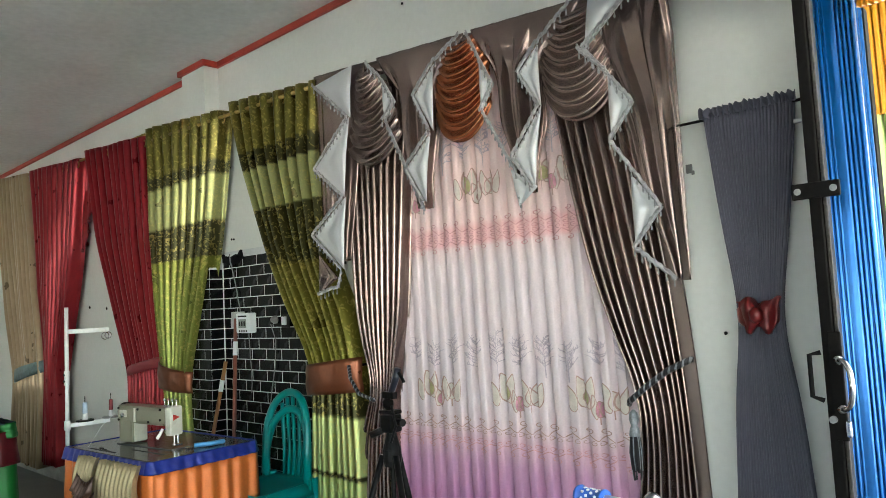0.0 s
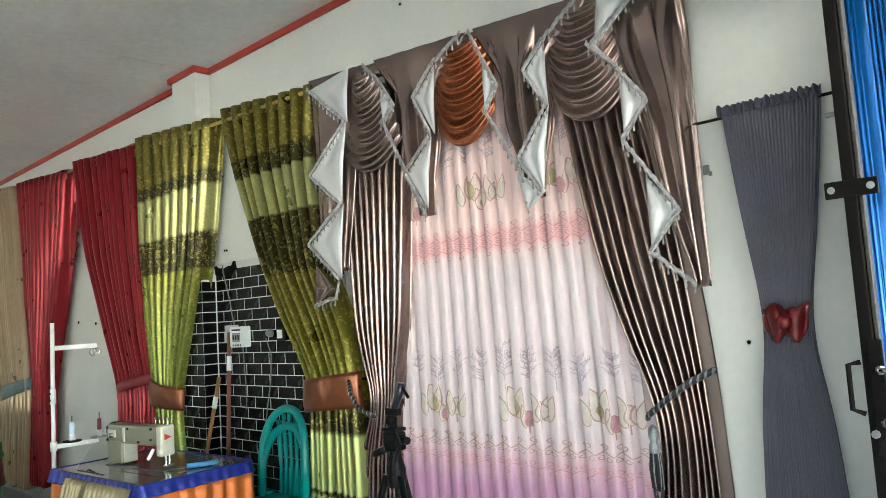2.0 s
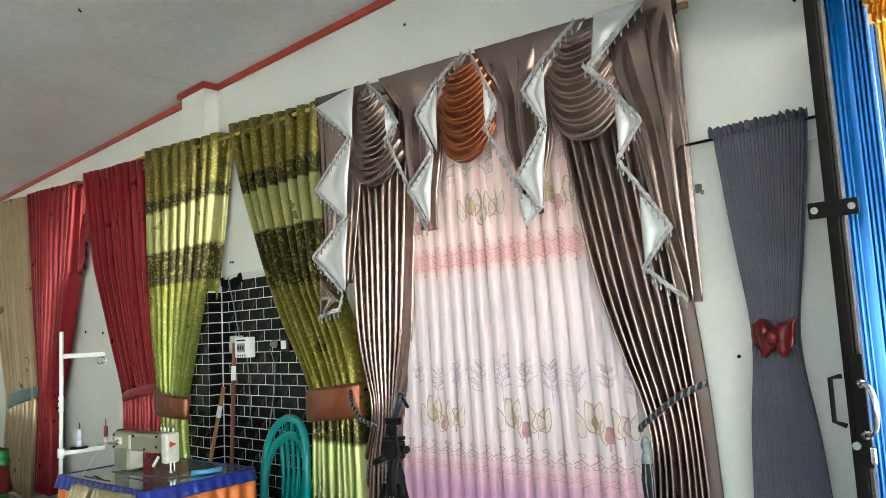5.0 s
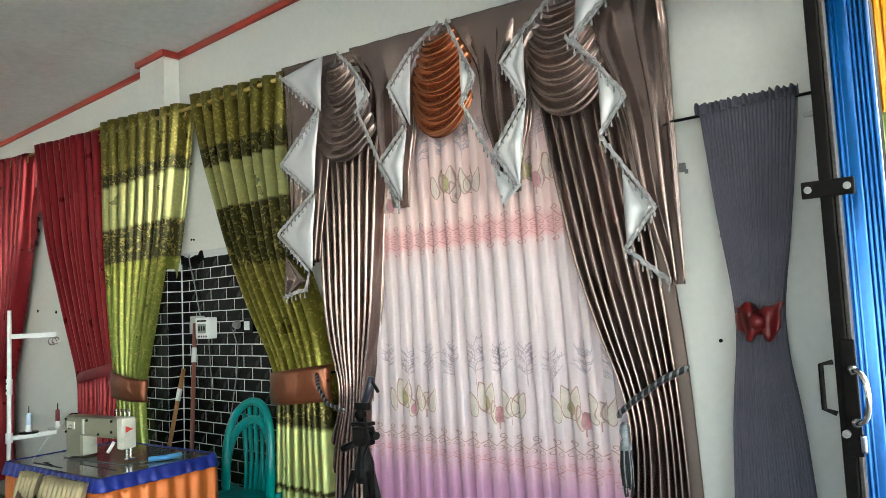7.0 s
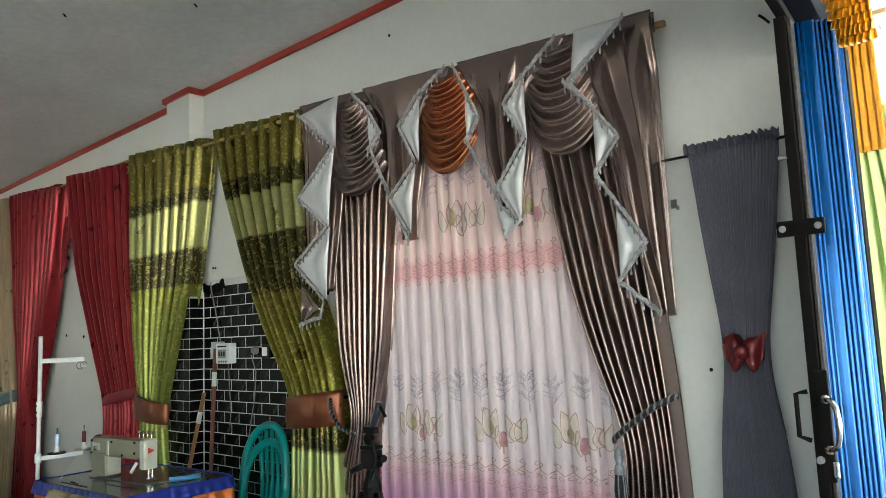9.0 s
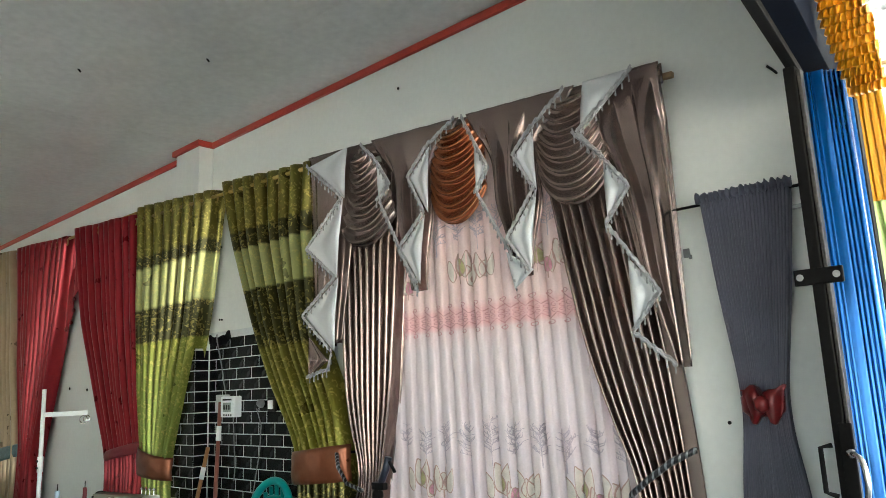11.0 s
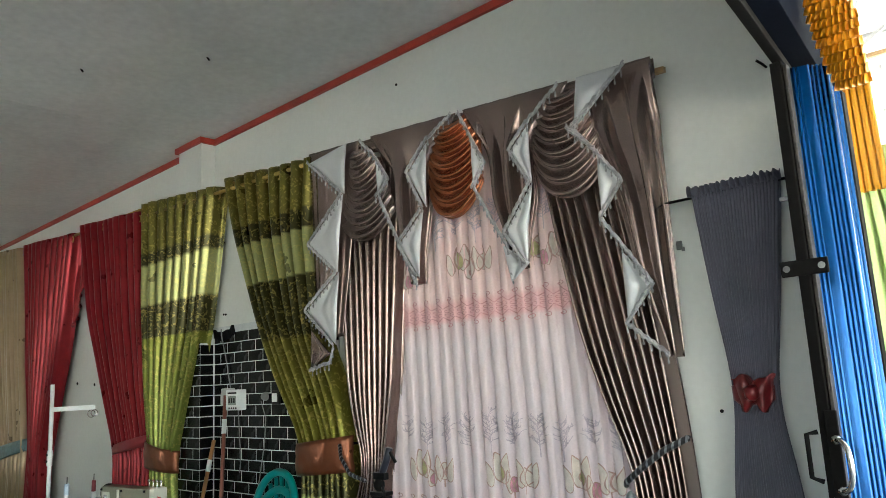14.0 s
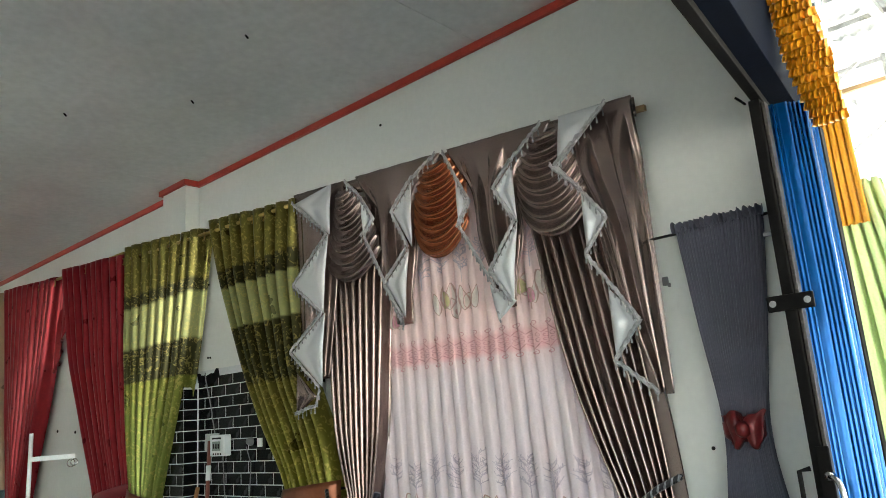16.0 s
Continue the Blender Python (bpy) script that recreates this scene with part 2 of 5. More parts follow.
def pleated(keys, y0, folds, amp, seed=0, sharp=1.0, lat=0.18, tip=0.0, ridge=0.0, calm=0.0, loose=1.0):
    """The form of a hanging cloth: a function of u across and z that gives a place."""
    rnd = random.Random(seed)
    ph, am = [loose * rnd.uniform(-0.6, 0.6) for _ in range(folds + 2)], [rnd.uniform(0.7, 1.25) for _ in range(folds + 2)]
    zs = [k[0] for k in keys]
    top, bottom = zs[0], zs[-1]

    def place(u, z):
        pts = [smooth_keys(keys, min(top, max(bottom, z + d))) for d in (-0.09, -0.045, 0, 0.045, 0.09)]
        xl, xr = sum(p[0] for p in pts) / 5, sum(p[1] for p in pts) / 5
        f = u * folds
        i = min(folds, int(f))
        k = f - i
        jitter = ph[i] * (1 - k) + ph[i + 1] * k
        a = amp * (am[i] * (1 - k) + am[i + 1] * k) * (1 + 0.25 * noise.noise((u * 4, z * 1.3, seed)))
        if calm:
            a *= min(1.0, max(0.0, (top - z) / calm)) ** 1.5
        down = (top - z) / max(0.01, top - bottom)
        w = 2 * math.pi * f + jitter * min(1, 0.25 + 1.4 * down) + 0.35 * loose * noise.noise((u * 5 + seed, z * 0.9, 2.0))
        c = math.cos(w)
        c = 1 - 2 * (0.5 - 0.5 * c) ** ridge if ridge else math.copysign(abs(c) ** sharp, c)
        x = xl + (xr - xl) * u + lat * (xr - xl) / folds * math.sin(2 * w)
        return Vector((x, y0 + a * c, z + tip * (0.5 - u) * (1 - down)))

    return place


def drape(name, place, z0, z1, folds, material, parent, label="", nz=44, per=12, hem=0.0, thick=0.003, head=0.0):
    n = folds * per + 1
    grid = []
    for r in range(nz + 1):
        row = []
        for c in range(n):
            u = c / (n - 1)
            z = z0 + (z1 - z0) * r / nz
            p = place(u, z)
            if hem and r == nz:
                p.z += hem * math.cos(2 * math.pi * folds * u)
            if head and r == 0:
                p.z += head * math.cos(2 * math.pi * folds * u + 0.6)
            row.append(p)
        grid.append(row)
    return sheet(name, grid, material, parent, label, thick)

# ---- the room ----
WALL, CEIL, FRONT, BACK, SOUTH = 2.296, 2.932, -0.56, -9.4, -5.6


def slab(name, lo, hi, material, label="", category="", bev=0.0):
    return tagged(part(name, box(lo, hi, bev), material), label, category, kind="structure")


# the stretch beyond FRONT is unseen, added as dark ground to cut bounced light
slab("floor", (BACK - 0.2, SOUTH - 0.2, -0.15), (FRONT + 2.6, WALL + 0.15, 0.0), M_FLOOR, "dark grey worn cement shop floor", "floor")
wall_n = slab("wall_north", (BACK, WALL, 0.0), (FRONT, WALL + 0.15, CEIL), M_WALL, "off-white painted plaster wall with nail holes", "wall")
slab("wall_west", (BACK - 0.15, SOUTH, 0.0), (BACK, WALL + 0.15, CEIL), M_WALL, "off-white painted plaster end wall", "wall")
# unseen opening far down the south side, added to bring light to the left
slab("wall_south", (-8.4, SOUTH - 0.15, 0.0), (FRONT + 0.6, SOUTH, CEIL), M_WALL, "off-white painted plaster side wall", "wall")
slab("lintel", (BACK - 0.15, SOUTH - 0.15, 2.6), (-8.4, SOUTH, CEIL), M_WALL, "off-white plastered lintel over an added daylight opening", "wall")
slab("pillar", (BACK - 0.15, SOUTH - 0.15, 0.0), (BACK + 0.15, SOUTH, 2.6), M_WALL, "off-white plastered pillar beside an added daylight opening", "pillar")
pil = slab("pilaster", (-4.345, 2.2, 0.0), (-4.055, WALL, CEIL), M_WALL, "white plastered pilaster standing proud of the wall", "pilaster", 0.004)


def ceiling():
    bm = bmesh.new()
    rnd = random.Random(5)
    x = FRONT + 0.02
    k = 0
    while x > BACK - 0.1:
        y = WALL + 0.1 - (0.6 if k % 2 else 0)
        box((x - 1.2 + 0.0015, y, CEIL), (x - 0.0015, WALL + 0.15, CEIL + 0.03), 0, bm) if k % 2 else None
        while y > SOUTH - 0.1:
            d = rnd.uniform(0, 0.0009)
            box((x - 1.2 + 0.0006, y - 2.4 + 0.0006, CEIL + d), (x - 0.0006, y - 0.0006, CEIL + 0.03), 0, bm)
            y -= 2.4
        x -= 1.2
        k += 1
    box((BACK - 0.2, SOUTH - 0.2, CEIL + 0.02), (FRONT + 0.02, WALL + 0.2, CEIL + 0.08), 0, bm)
    return tagged(part("ceiling", bm, M_CEIL), "pale grey painted board ceiling with faint joints", "ceiling", kind="structure")


ceiling()


def cornice():
    z0, z1 = CEIL - 0.037, CEIL - 0.001
    runs = (((BACK, WALL - 0.02, z0), (-4.345 - 0.022, WALL, z1)), ((-4.345 - 0.022, 2.2 - 0.02, z0), (-4.055 + 0.022, 2.2, z1)), ((-4.345 - 0.022, 2.2, z0), (-4.345, WALL - 0.02, z1)),
            ((-4.055, 2.2, z0), (-4.055 + 0.022, WALL, z1)), ((-4.055 + 0.022, WALL - 0.02, z0), (FRONT, WALL, z1)), ((BACK, SOUTH, z0), (BACK + 0.02, WALL - 0.02, z1)))
    bm = bmesh.new()
    for lo, hi in runs:
        box(lo, hi, 0.003, bm)
    tagged(part("trim", bm, M_TRIM), "red painted wooden cornice strip along the ceiling", "cornice", kind="structure")


cornice()
slab("baseboard", (BACK, WALL - 0.012, 0.0), (-4.345, WALL, 0.16), M_PLINTH, "rough bare cement plinth along the wall", "baseboard", 0.004)

# ground and the yard in front of the shop, below an added unseen roof
slab("ground", (-400, -400, -0.16), (400, 400, -0.01), M_GROUND, "pale concrete yard reaching far out", "ground")

# ---- curtains on the wall ----
ROD_Y = 2.2


def rod(a, b, radius, material, label, ends=True):
    t = thing("curtain_rod", ((a[0] + b[0]) / 2, a[1], a[2]), label, "curtain rod")
    part("pole", tube([a, b], radius, sides=12), material, t, smooth=True)
    for p in (a, b) if ends else ():
        part("bracket", box((p[0] - 0.012, p[1] - 0.012, p[2] - 0.02), (p[0] + 0.012, WALL, p[2] - radius * 0.6), 0.003), material, t)
    return t


def rings(parent, place, z, folds, material, every=1):
    for i in range(folds * 2):
        if i % every:
            continue
        p = place((i + 0.5) / (folds * 2), z)
        bm = bmesh.new()
        n = 14
        loop = [(p.x + 0.006 + 0.02 * math.cos(2 * math.pi * k / n) * 0.7, p.y - 0.014, p.z + 0.022 * math.sin(2 * math.pi * k / n)) for k in range(n + 1)]
        tube(loop, 0.005, bm, 6, False)
        part("eyelet", bm, material, parent, smooth=True)


def band(name, a, b, h0, h1, depth, material, parent, label="", y=ROD_Y, sag=0.0, wob=0.006):
    """A cloth tieback wrapped round the front of a gathered curtain."""
    n, grid = 22, []
    for r in range(9):
        v = r / 8
        row = []
        for c in range(n + 1):
            u = c / n
            x, z = a[0] + (b[0] - a[0]) * u, a[1] + (b[1] - a[1]) * u - sag * math.sin(math.pi * u)
            h = h0 + (h1 - h0) * u
            yy = y - depth * math.sqrt(max(0.0, 1 - (2 * u - 1) ** 2 * 0.98)) + wob * noise.noise((u * 6, v * 4, a[0]))
            row.append((x, yy - 0.006 * math.sin(math.pi * v), z + h * (0.5 - v)))
        grid.append(row)
    return sheet(name, grid, material, parent, label, 0.005)


def eyelet_curtain(label, keys, folds, amp, material, seed, ring=M_GALV, tie=None, sharp=0.9, y=ROD_Y, tip=0.09, ridge=1.0):
    t = thing("curtain", (sum(keys[0][1:3]) / 2, y, keys[-1][0]), label, "curtain", "curtains along the wall")
    place = pleated(keys, y, folds, amp, seed, sharp, 0.1, tip, ridge, 0.0, 0.4)
    drape("panel", place, keys[0][0], keys[-1][0], folds, material, t, hem=0.006, head=0.01)
    if ring:
        rings(t, place, keys[0][0] - 0.05, folds, ring)
    if tie:
        a, b, h0, h1, depth, m, tl = tie
        band("tieback", a, b, h0, h1, depth, m, t, tl, y)
    return t, place


M_WOOD = mat("bare_wood", (0.3, 0.19, 0.09), 0.6, 0.0, 0.3, 8, 60, 0.1, stretch=(0.3, 3, 3))
M_BRASS = mat("brass", (0.5, 0.36, 0.12), 0.3, 0.9, 0.15, 20)
eyelet_curtain("beige striped brocade curtain tied back with grey-teal cloth", [(2.785, -8.25, -7.27), (1.45, -7.9, -7.0), (0.93, -7.68, -6.91), (0.85, -7.66, -6.9), (0.12, -7.75, -6.95)], 9, 0.06, M_BEIGE, 3, M_GALV,
               ((-7.72, 0.87), (-6.86, 1.0), 0.13, 0.1, 0.075, M_TEAL, "grey-teal cloth tieback"))
eyelet_curtain("crimson jacquard curtain gathered low, hanging from gold eyelets", [(2.712, -7.25, -6.05), (1.94, -7.1, -6.17), (1.6, -7.05, -6.27), (0.99, -6.86, -6.52), (0.9, -6.86, -6.54), (0.18, -6.95, -6.55)], 10, 0.05, M_RED, 4, M_BRASS)
eyelet_curtain("crimson jacquard curtain tied back with a crimson band", [(2.656, -5.92, -4.86), (1.92, -5.7, -4.8), (1.38, -5.4, -4.72), (1.0, -5.17, -4.62), (0.85, -5.16, -4.63), (0.16, -5.22, -4.6)], 10, 0.05, M_RED, 5, M_BRASS,
               ((-5.2, 0.99), (-4.58, 1.08), 0.06, 0.07, 0.07, M_REDTIE, "crimson satin tieback"))
eyelet_curtain("olive brocade curtain with pale floral bands, tied with brown satin", [(2.609, -4.85, -3.82), (2.24, -4.81, -3.89), (1.95, -4.8, -3.95), (1.72, -4.77, -4.01), (1.43, -4.74, -4.12), (1.02, -4.64, -4.28), (0.88, -4.6, -4.3), (0.1, -4.62, -4.2)], 8, 0.05, M_GREEN1, 6, M_BRASS,
               ((-4.68, 1.0), (-4.26, 0.95), 0.16, 0.13, 0.09, M_BROWNTIE, "brown satin tieback"), ridge=1.8)
eyelet_curtain("olive brocade curtain with pale floral bands and a wide brown tieback", [(2.548, -3.78, -2.85), (2.2, -3.67, -2.9), (1.93, -3.54, -2.87), (1.62, -3.39, -2.85), (1.35, -3.24, -2.7), (1.1, -3.05, -2.65), (0.96, -3.03, -2.65), (0.5, -3.05, -2.64), (0.08, -3.07, -2.64)], 8, 0.05, M_GREEN2, 7, M_BRASS,
               ((-3.05, 1.01), (-2.63, 1.05), 0.145, 0.16, 0.1, M_BROWNTIE, "wide brown satin tieback"), ridge=1.8)
rod((-8.6, ROD_Y, 2.72), (-7.3, ROD_Y, 2.70), 0.011, M_BRASS, "brass curtain pole holding the beige curtain")
rod((-7.25, ROD_Y, 2.68), (-4.9, ROD_Y, 2.63), 0.011, M_BRASS, "pale brass curtain pole holding two crimson curtains")
rod((-4.82, ROD_Y - 0.012, 2.565), (-2.95, ROD_Y - 0.012, 2.485), 0.011, M_BRASS, "brass curtain pole holding two olive curtains")

# grey satin set with its valance
BIG = thing("valance_curtain_set", (-1.95, 2.18, 0.06), "taupe satin drapes and swagged valance over a blush floral sheer", "curtain", "curtains along the wall")
sheer_place = pleated([(2.4, -2.5, -1.2), (0.07, -2.5, -1.08)], 2.266, 19, 0.02, 11, 0.8, 0.07, 0.0, 0.3)
drape("sheer_panel", sheer_place, 2.4, 0.07, 19, M_SHEER, BIG, "blush sheer with tulip and tree embroidery", 40, 18, thick=0.002)
dl = pleated([(2.4, -2.808, -2.222), (2.0, -2.727, -2.293), (1.31, -2.687, -2.373), (1.1, -2.626, -2.424), (0.98, -2.581, -2.449), (0.8, -2.676, -2.454), (0.53, -2.717, -2.464), (0.06, -2.767, -2.424)], 2.224, 9, 0.034, 12, 0.85, 0.06, 0.0, 1.7, 0.0, 0.6)
drape("drape_panel", dl, 2.4, 0.06, 9, M_TAUPE, BIG, "taupe satin drape, roped back", 60, 14)
dr = pleated([(2.4, -1.576, -1.212), (2.0, -1.505, -1.161), (1.8, -1.475, -1.131), (1.47, -1.409, -1.086), (1.2, -1.318, -1.06), (1.04, -1.245, -1.05), (0.84, -1.24, -1.04), (0.7, -1.262, -1.035), (0.06, -1.343, -0.99)], 2.224, 9, 0.034, 13, 0.85, 0.06, 0.0, 1.7, 0.0, 0.6)
drape("drape_panel", dr, 2.4, 0.06, 9, M_TAUPE, BIG, "taupe satin drape, roped back", 60, 14)


def head_z(x):
    return 2.501 - 0.0724 * (x + 2.863)


band_rows = [[(x, 2.188, head_z(x) + 0.014 - 0.07 * r) for x in [-2.9 + 1.885 * c / 40 for c in range(41)]] for r in range(2)]
sheet("valance_band", band_rows, M_TAUPE, BIG, "", 0.004)


# taupe tails of the valance, tapering between the swags; their heads are stretched flat on the batten
def tail_panel(keys, folds, amp, seed, y=2.168):
    w = keys[0][2] - keys[0][1]
    keys = [(head_z((keys[0][1] + keys[0][2]) / 2) + 0.016,) + keys[0][1:]] + keys[1:]
    place_ = pleated(keys, y, folds, amp, seed, 0.9, 0.05, 0.0724 * w, 2.6, 0.2, 0.8)
    drape("valance_tail", place_, keys[0][0], keys[-1][0], folds, M_TAUPE, BIG, "", 40, 16)


tail_panel([(2.49, -2.9, -2.5), (2.24, -2.885, -2.56), (1.87, -2.875, -2.62), (1.58, -2.87, -2.68)], 2, 0.008, 1)
tail_panel([(2.463, -2.45, -1.86), (2.24, -2.27, -2.09), (2.07, -2.3, -2.05), (1.94, -2.23, -2.12), (1.76, -2.17, -2.13)], 2, 0.024, 2)
tail_panel([(2.428, -1.87, -1.31), (2.2, -1.72, -1.56), (2.06, -1.76, -1.5), (1.86, -1.66, -1.58), (1.75, -1.64, -1.59)], 3, 0.028, 3)
tail_panel([(2.398, -1.3, -1.015), (2.2, -1.31, -1.018), (1.97, -1.2, -1.02), (1.62, -1.14, -1.018), (1.39, -1.04, -1.02)], 2, 0.024, 4)


def swag(left, right, foot, folds, material, seed, y=2.188, label=""):
    """A cowl of cloth hung between two slanting edges, its folds falling in deepening curves; left and right: (x, z) rows from the top."""
    def edge(rows, v):
        f = v * (len(rows) - 1)
        i = min(len(rows) - 2, int(f))
        k = f - i
        return rows[i][0] * (1 - k) + rows[i + 1][0] * k, rows[i][1] * (1 - k) + rows[i + 1][1] * k

    grid = []
    rows, n = folds * 14, 40
    for r in range(rows + 1):
        v = r / rows
        (xl, zl), (xr, zr) = edge(left, v), edge(right, v)
        drop = (zl + zr) / 2 - (foot + (head_z(xl) - 0.05 - foot) * (1 - v) ** 0.92)
        row = []
        for c in range(n + 1):
            u = 2 * c / n - 1
            hang = 1 - abs(u) ** 2.3
            wob = noise.noise((u * 1.3, v * folds * 0.7, seed))
            ph = folds * v + 0.12 * u + 0.1 * wob
            k = ph - math.floor(ph)
            f = (0.5 - 0.5 * math.cos(2 * math.pi * k ** 1.25)) ** 1.7
            x = (xl + xr) / 2 + (xr - xl) / 2 * u
            z = zl + (zr - zl) * (u + 1) / 2 - max(0.01, drop) * hang
            full = 0.12 + 0.88 * (1 - u * u)
            row.append((1.015 * x, y - 0.008 - 0.02 * (1 - u * u) - 0.032 * f * full, z + 0.014 - 0.014 * f * full))
        grid.append(row)
    return sheet("swag", grid, material, BIG, label, 0.003)


swag([(-2.53, 2.46), (-2.572, 2.33), (-2.64, 2.12)], [(-2.44, 2.45), (-2.31, 2.32), (-2.25, 2.1)], 1.985, 8, M_TAUPE, 1)
swag([(-1.98, 2.42), (-2.04, 2.3), (-2.045, 2.13)], [(-1.82, 2.42), (-1.745, 2.28), (-1.745, 2.11)], 1.985, 8, M_COPPER, 2, label="copper satin swag")
swag([(-1.44, 2.4), (-1.51, 2.28), (-1.505, 2.1)], [(-1.25, 2.39), (-1.24, 2.24), (-1.2, 2.06)], 1.955, 8, M_TAUPE, 3)


DROP = None


def fringe(parent, pts, y, drops=True):
    """A braid along pts with glass drops hanging from it."""
    global DROP
    dense = []
    for (x0, z0), (x1, z1) in zip(pts, pts[1:]):
        n = max(2, int(math.hypot(x1 - x0, z1 - z0) / 0.008))
        dense += [(x0 + (x1 - x0) * k / n, z0 + (z1 - z0) * k / n) for k in range(n)]
    dense.append(pts[-1])
    line = [(x, y + 0.003 * noise.noise((i * 0.5, y, x)), z + 0.006 * noise.noise((i * 0.4, 3.0, z))) for i, (x, z) in enumerate(dense)]
    rad = [0.0055 + 0.0024 * math.sin(i * 2.1) for i in range(len(line))]
    for o, nm in ((0.0, "braid"), (0.008, "braid_edge")):
        wob = [(x, yy - 0.002, z + o + 0.0025 * math.sin(i * 1.7 + 40 * o)) for i, (x, yy, z) in enumerate(line)]
        part(nm, tube(wob, rad if not o else 0.0036, sides=6), M_FRINGE, parent, "silver-grey beaded braid", True)
    if DROP is None:
        DROP = bpy.data.meshes.new("drop")
        bm = lathe([(0.001, 0), (0.0014, -0.012), (0.0045, -0.018), (0.0025, -0.022), (0.0055, -0.034), (0.003, -0.042)], (0, 0, 0), sides=6)
        bm.to_mesh(DROP)
        bm.free()
    for i in range(2, len(line), 4):
        ob = link("glass_drop", DROP, M_BEAD, parent)
        ob.location = line[i]
        s = 0.68 + 0.3 * abs(noise.noise((i * 1.7, 9.0, line[i][0])))
        ob.scale = (s, s, s)


def flap(a, b, c, y, material, bulge=0.02, label=""):
    """A folded-back corner of lining: a is its top, b its outer point, c its foot."""
    grid, n = [], 12
    for r in range(n + 1):
        v = r / n
        row = []
        for k in range(n + 1):
            w = k / n
            # from the inner edge a-c to the outer point b
            ex, ez = a[0] + (c[0] - a[0]) * v, a[1] + (c[1] - a[1]) * v
            reach = min(1.0, 1 - abs(2 * v - 1) * 0.999)
            ox = b[0] - (a[0] + c[0]) / 2
            oz = b[1] - (a[1] + c[1]) / 2
            x, z = ex + ox * reach * w, ez + oz * reach * w
            row.append((x, y - bulge * math.sin(math.pi * min(1, w * 0.9 + 0.1)) * reach - 0.008 * math.sin(9 * w) * reach, z))
        grid.append(row)
    return sheet("lining_flap", grid, material, BIG, label, 0.003)


def cascade(points, y, first=True, fr=True):
    """Zigzag of lining flaps; points: top, outer, inner, outer, inner and so on."""
    for i in range(0, len(points) - 2, 2):
        flap(points[i], points[i + 1], points[i + 2], y - 0.004 * (i % 4), M_SILVER, 0.018, "silver satin lining turned outward")
    fringe(BIG, points[1:] if first else points, y - 0.018)


cascade([(-2.555, 2.48), (-2.84, 2.45), (-2.58, 2.24), (-2.85, 2.037), (-2.635, 1.874), (-2.885, 1.72), (-2.67, 1.54)], 2.13)
flap((-2.87, 1.62), (-2.72, 1.5), (-2.88, 1.43), 2.14, M_TAUPE, 0.01)
fringe(BIG, [(-2.69, 1.53), (-2.72, 1.46), (-2.88, 1.43)], 2.13)
flap((-2.35, 2.365), (-2.265, 2.241), (-2.345, 2.175), 2.132, M_SILVER, 0.012, "silver satin lining turned outward")
fringe(BIG, [(-2.44, 2.455), (-2.35, 2.37), (-2.265, 2.241), (-2.345, 2.175)], 2.115)
fringe(BIG, [(-2.345, 2.175), (-2.222, 1.94), (-2.126, 1.743)], 2.135)
flap((-2.032, 2.345), (-2.146, 2.238), (-2.05, 2.07), 2.132, M_SILVER, 0.012, "silver satin lining turned outward")
fringe(BIG, [(-1.87, 2.418), (-2.03, 2.345), (-2.146, 2.238), (-2.057, 2.069)], 2.115)
cascade([(-2.07, 2.06), (-2.215, 1.938), (-2.11, 1.78)], 2.132, False)
flap((-1.785, 2.31), (-1.714, 2.18), (-1.785, 2.09), 2.132, M_SILVER, 0.012, "silver satin lining turned outward")
fringe(BIG, [(-1.83, 2.412), (-1.785, 2.32), (-1.714, 2.18), (-1.785, 2.09)], 2.115)
fringe(BIG, [(-1.785, 2.09), (-1.64, 1.83), (-1.625, 1.72)], 2.135)
flap((-1.505, 2.275), (-1.592, 2.194), (-1.505, 2.05), 2.132, M_SILVER, 0.012, "silver satin lining turned outward")
fringe(BIG, [(-1.35, 2.378), (-1.505, 2.275), (-1.592, 2.194), (-1.505, 2.05)], 2.115)
cascade([(-1.505, 2.05), (-1.64, 1.885), (-1.55, 1.755)], 2.132, False)
flap((-1.66, 1.84), (-1.54, 1.76), (-1.63, 1.70), 2.135, M_SILVER, 0.01)
flap((-1.28, 2.384), (-1.085, 2.37), (-1.305, 2.2), 2.128, M_SILVER, 0.012, "silver satin lining turned outward")
cascade([(-1.325, 2.21), (-1.32, 2.2), (-1.22, 2.1)], 2.128, False)
flap((-1.225, 2.09), (-1.134, 1.975), (-1.226, 1.87), 2.128, M_SILVER, 0.012, "silver satin lining turned outward")
flap((-1.165, 1.74), (-1.061, 1.622), (-1.165, 1.507), 2.128, M_SILVER, 0.012, "silver satin lining turned outward")
fringe(BIG, [(-1.085, 2.366), (-1.31, 2.205), (-1.22, 2.09), (-1.134, 1.975), (-1.229, 1.868), (-1.061, 1.622), (-1.165, 1.507), (-1.03, 1.395)], 2.115)
part("batten", tube([(-2.88, 2.2, head_z(-2.88) - 0.03), (-0.985, 2.2, head_z(-0.985) - 0.03)], 0.013, sides=4), M_WOOD, BIG, "bare wooden batten")

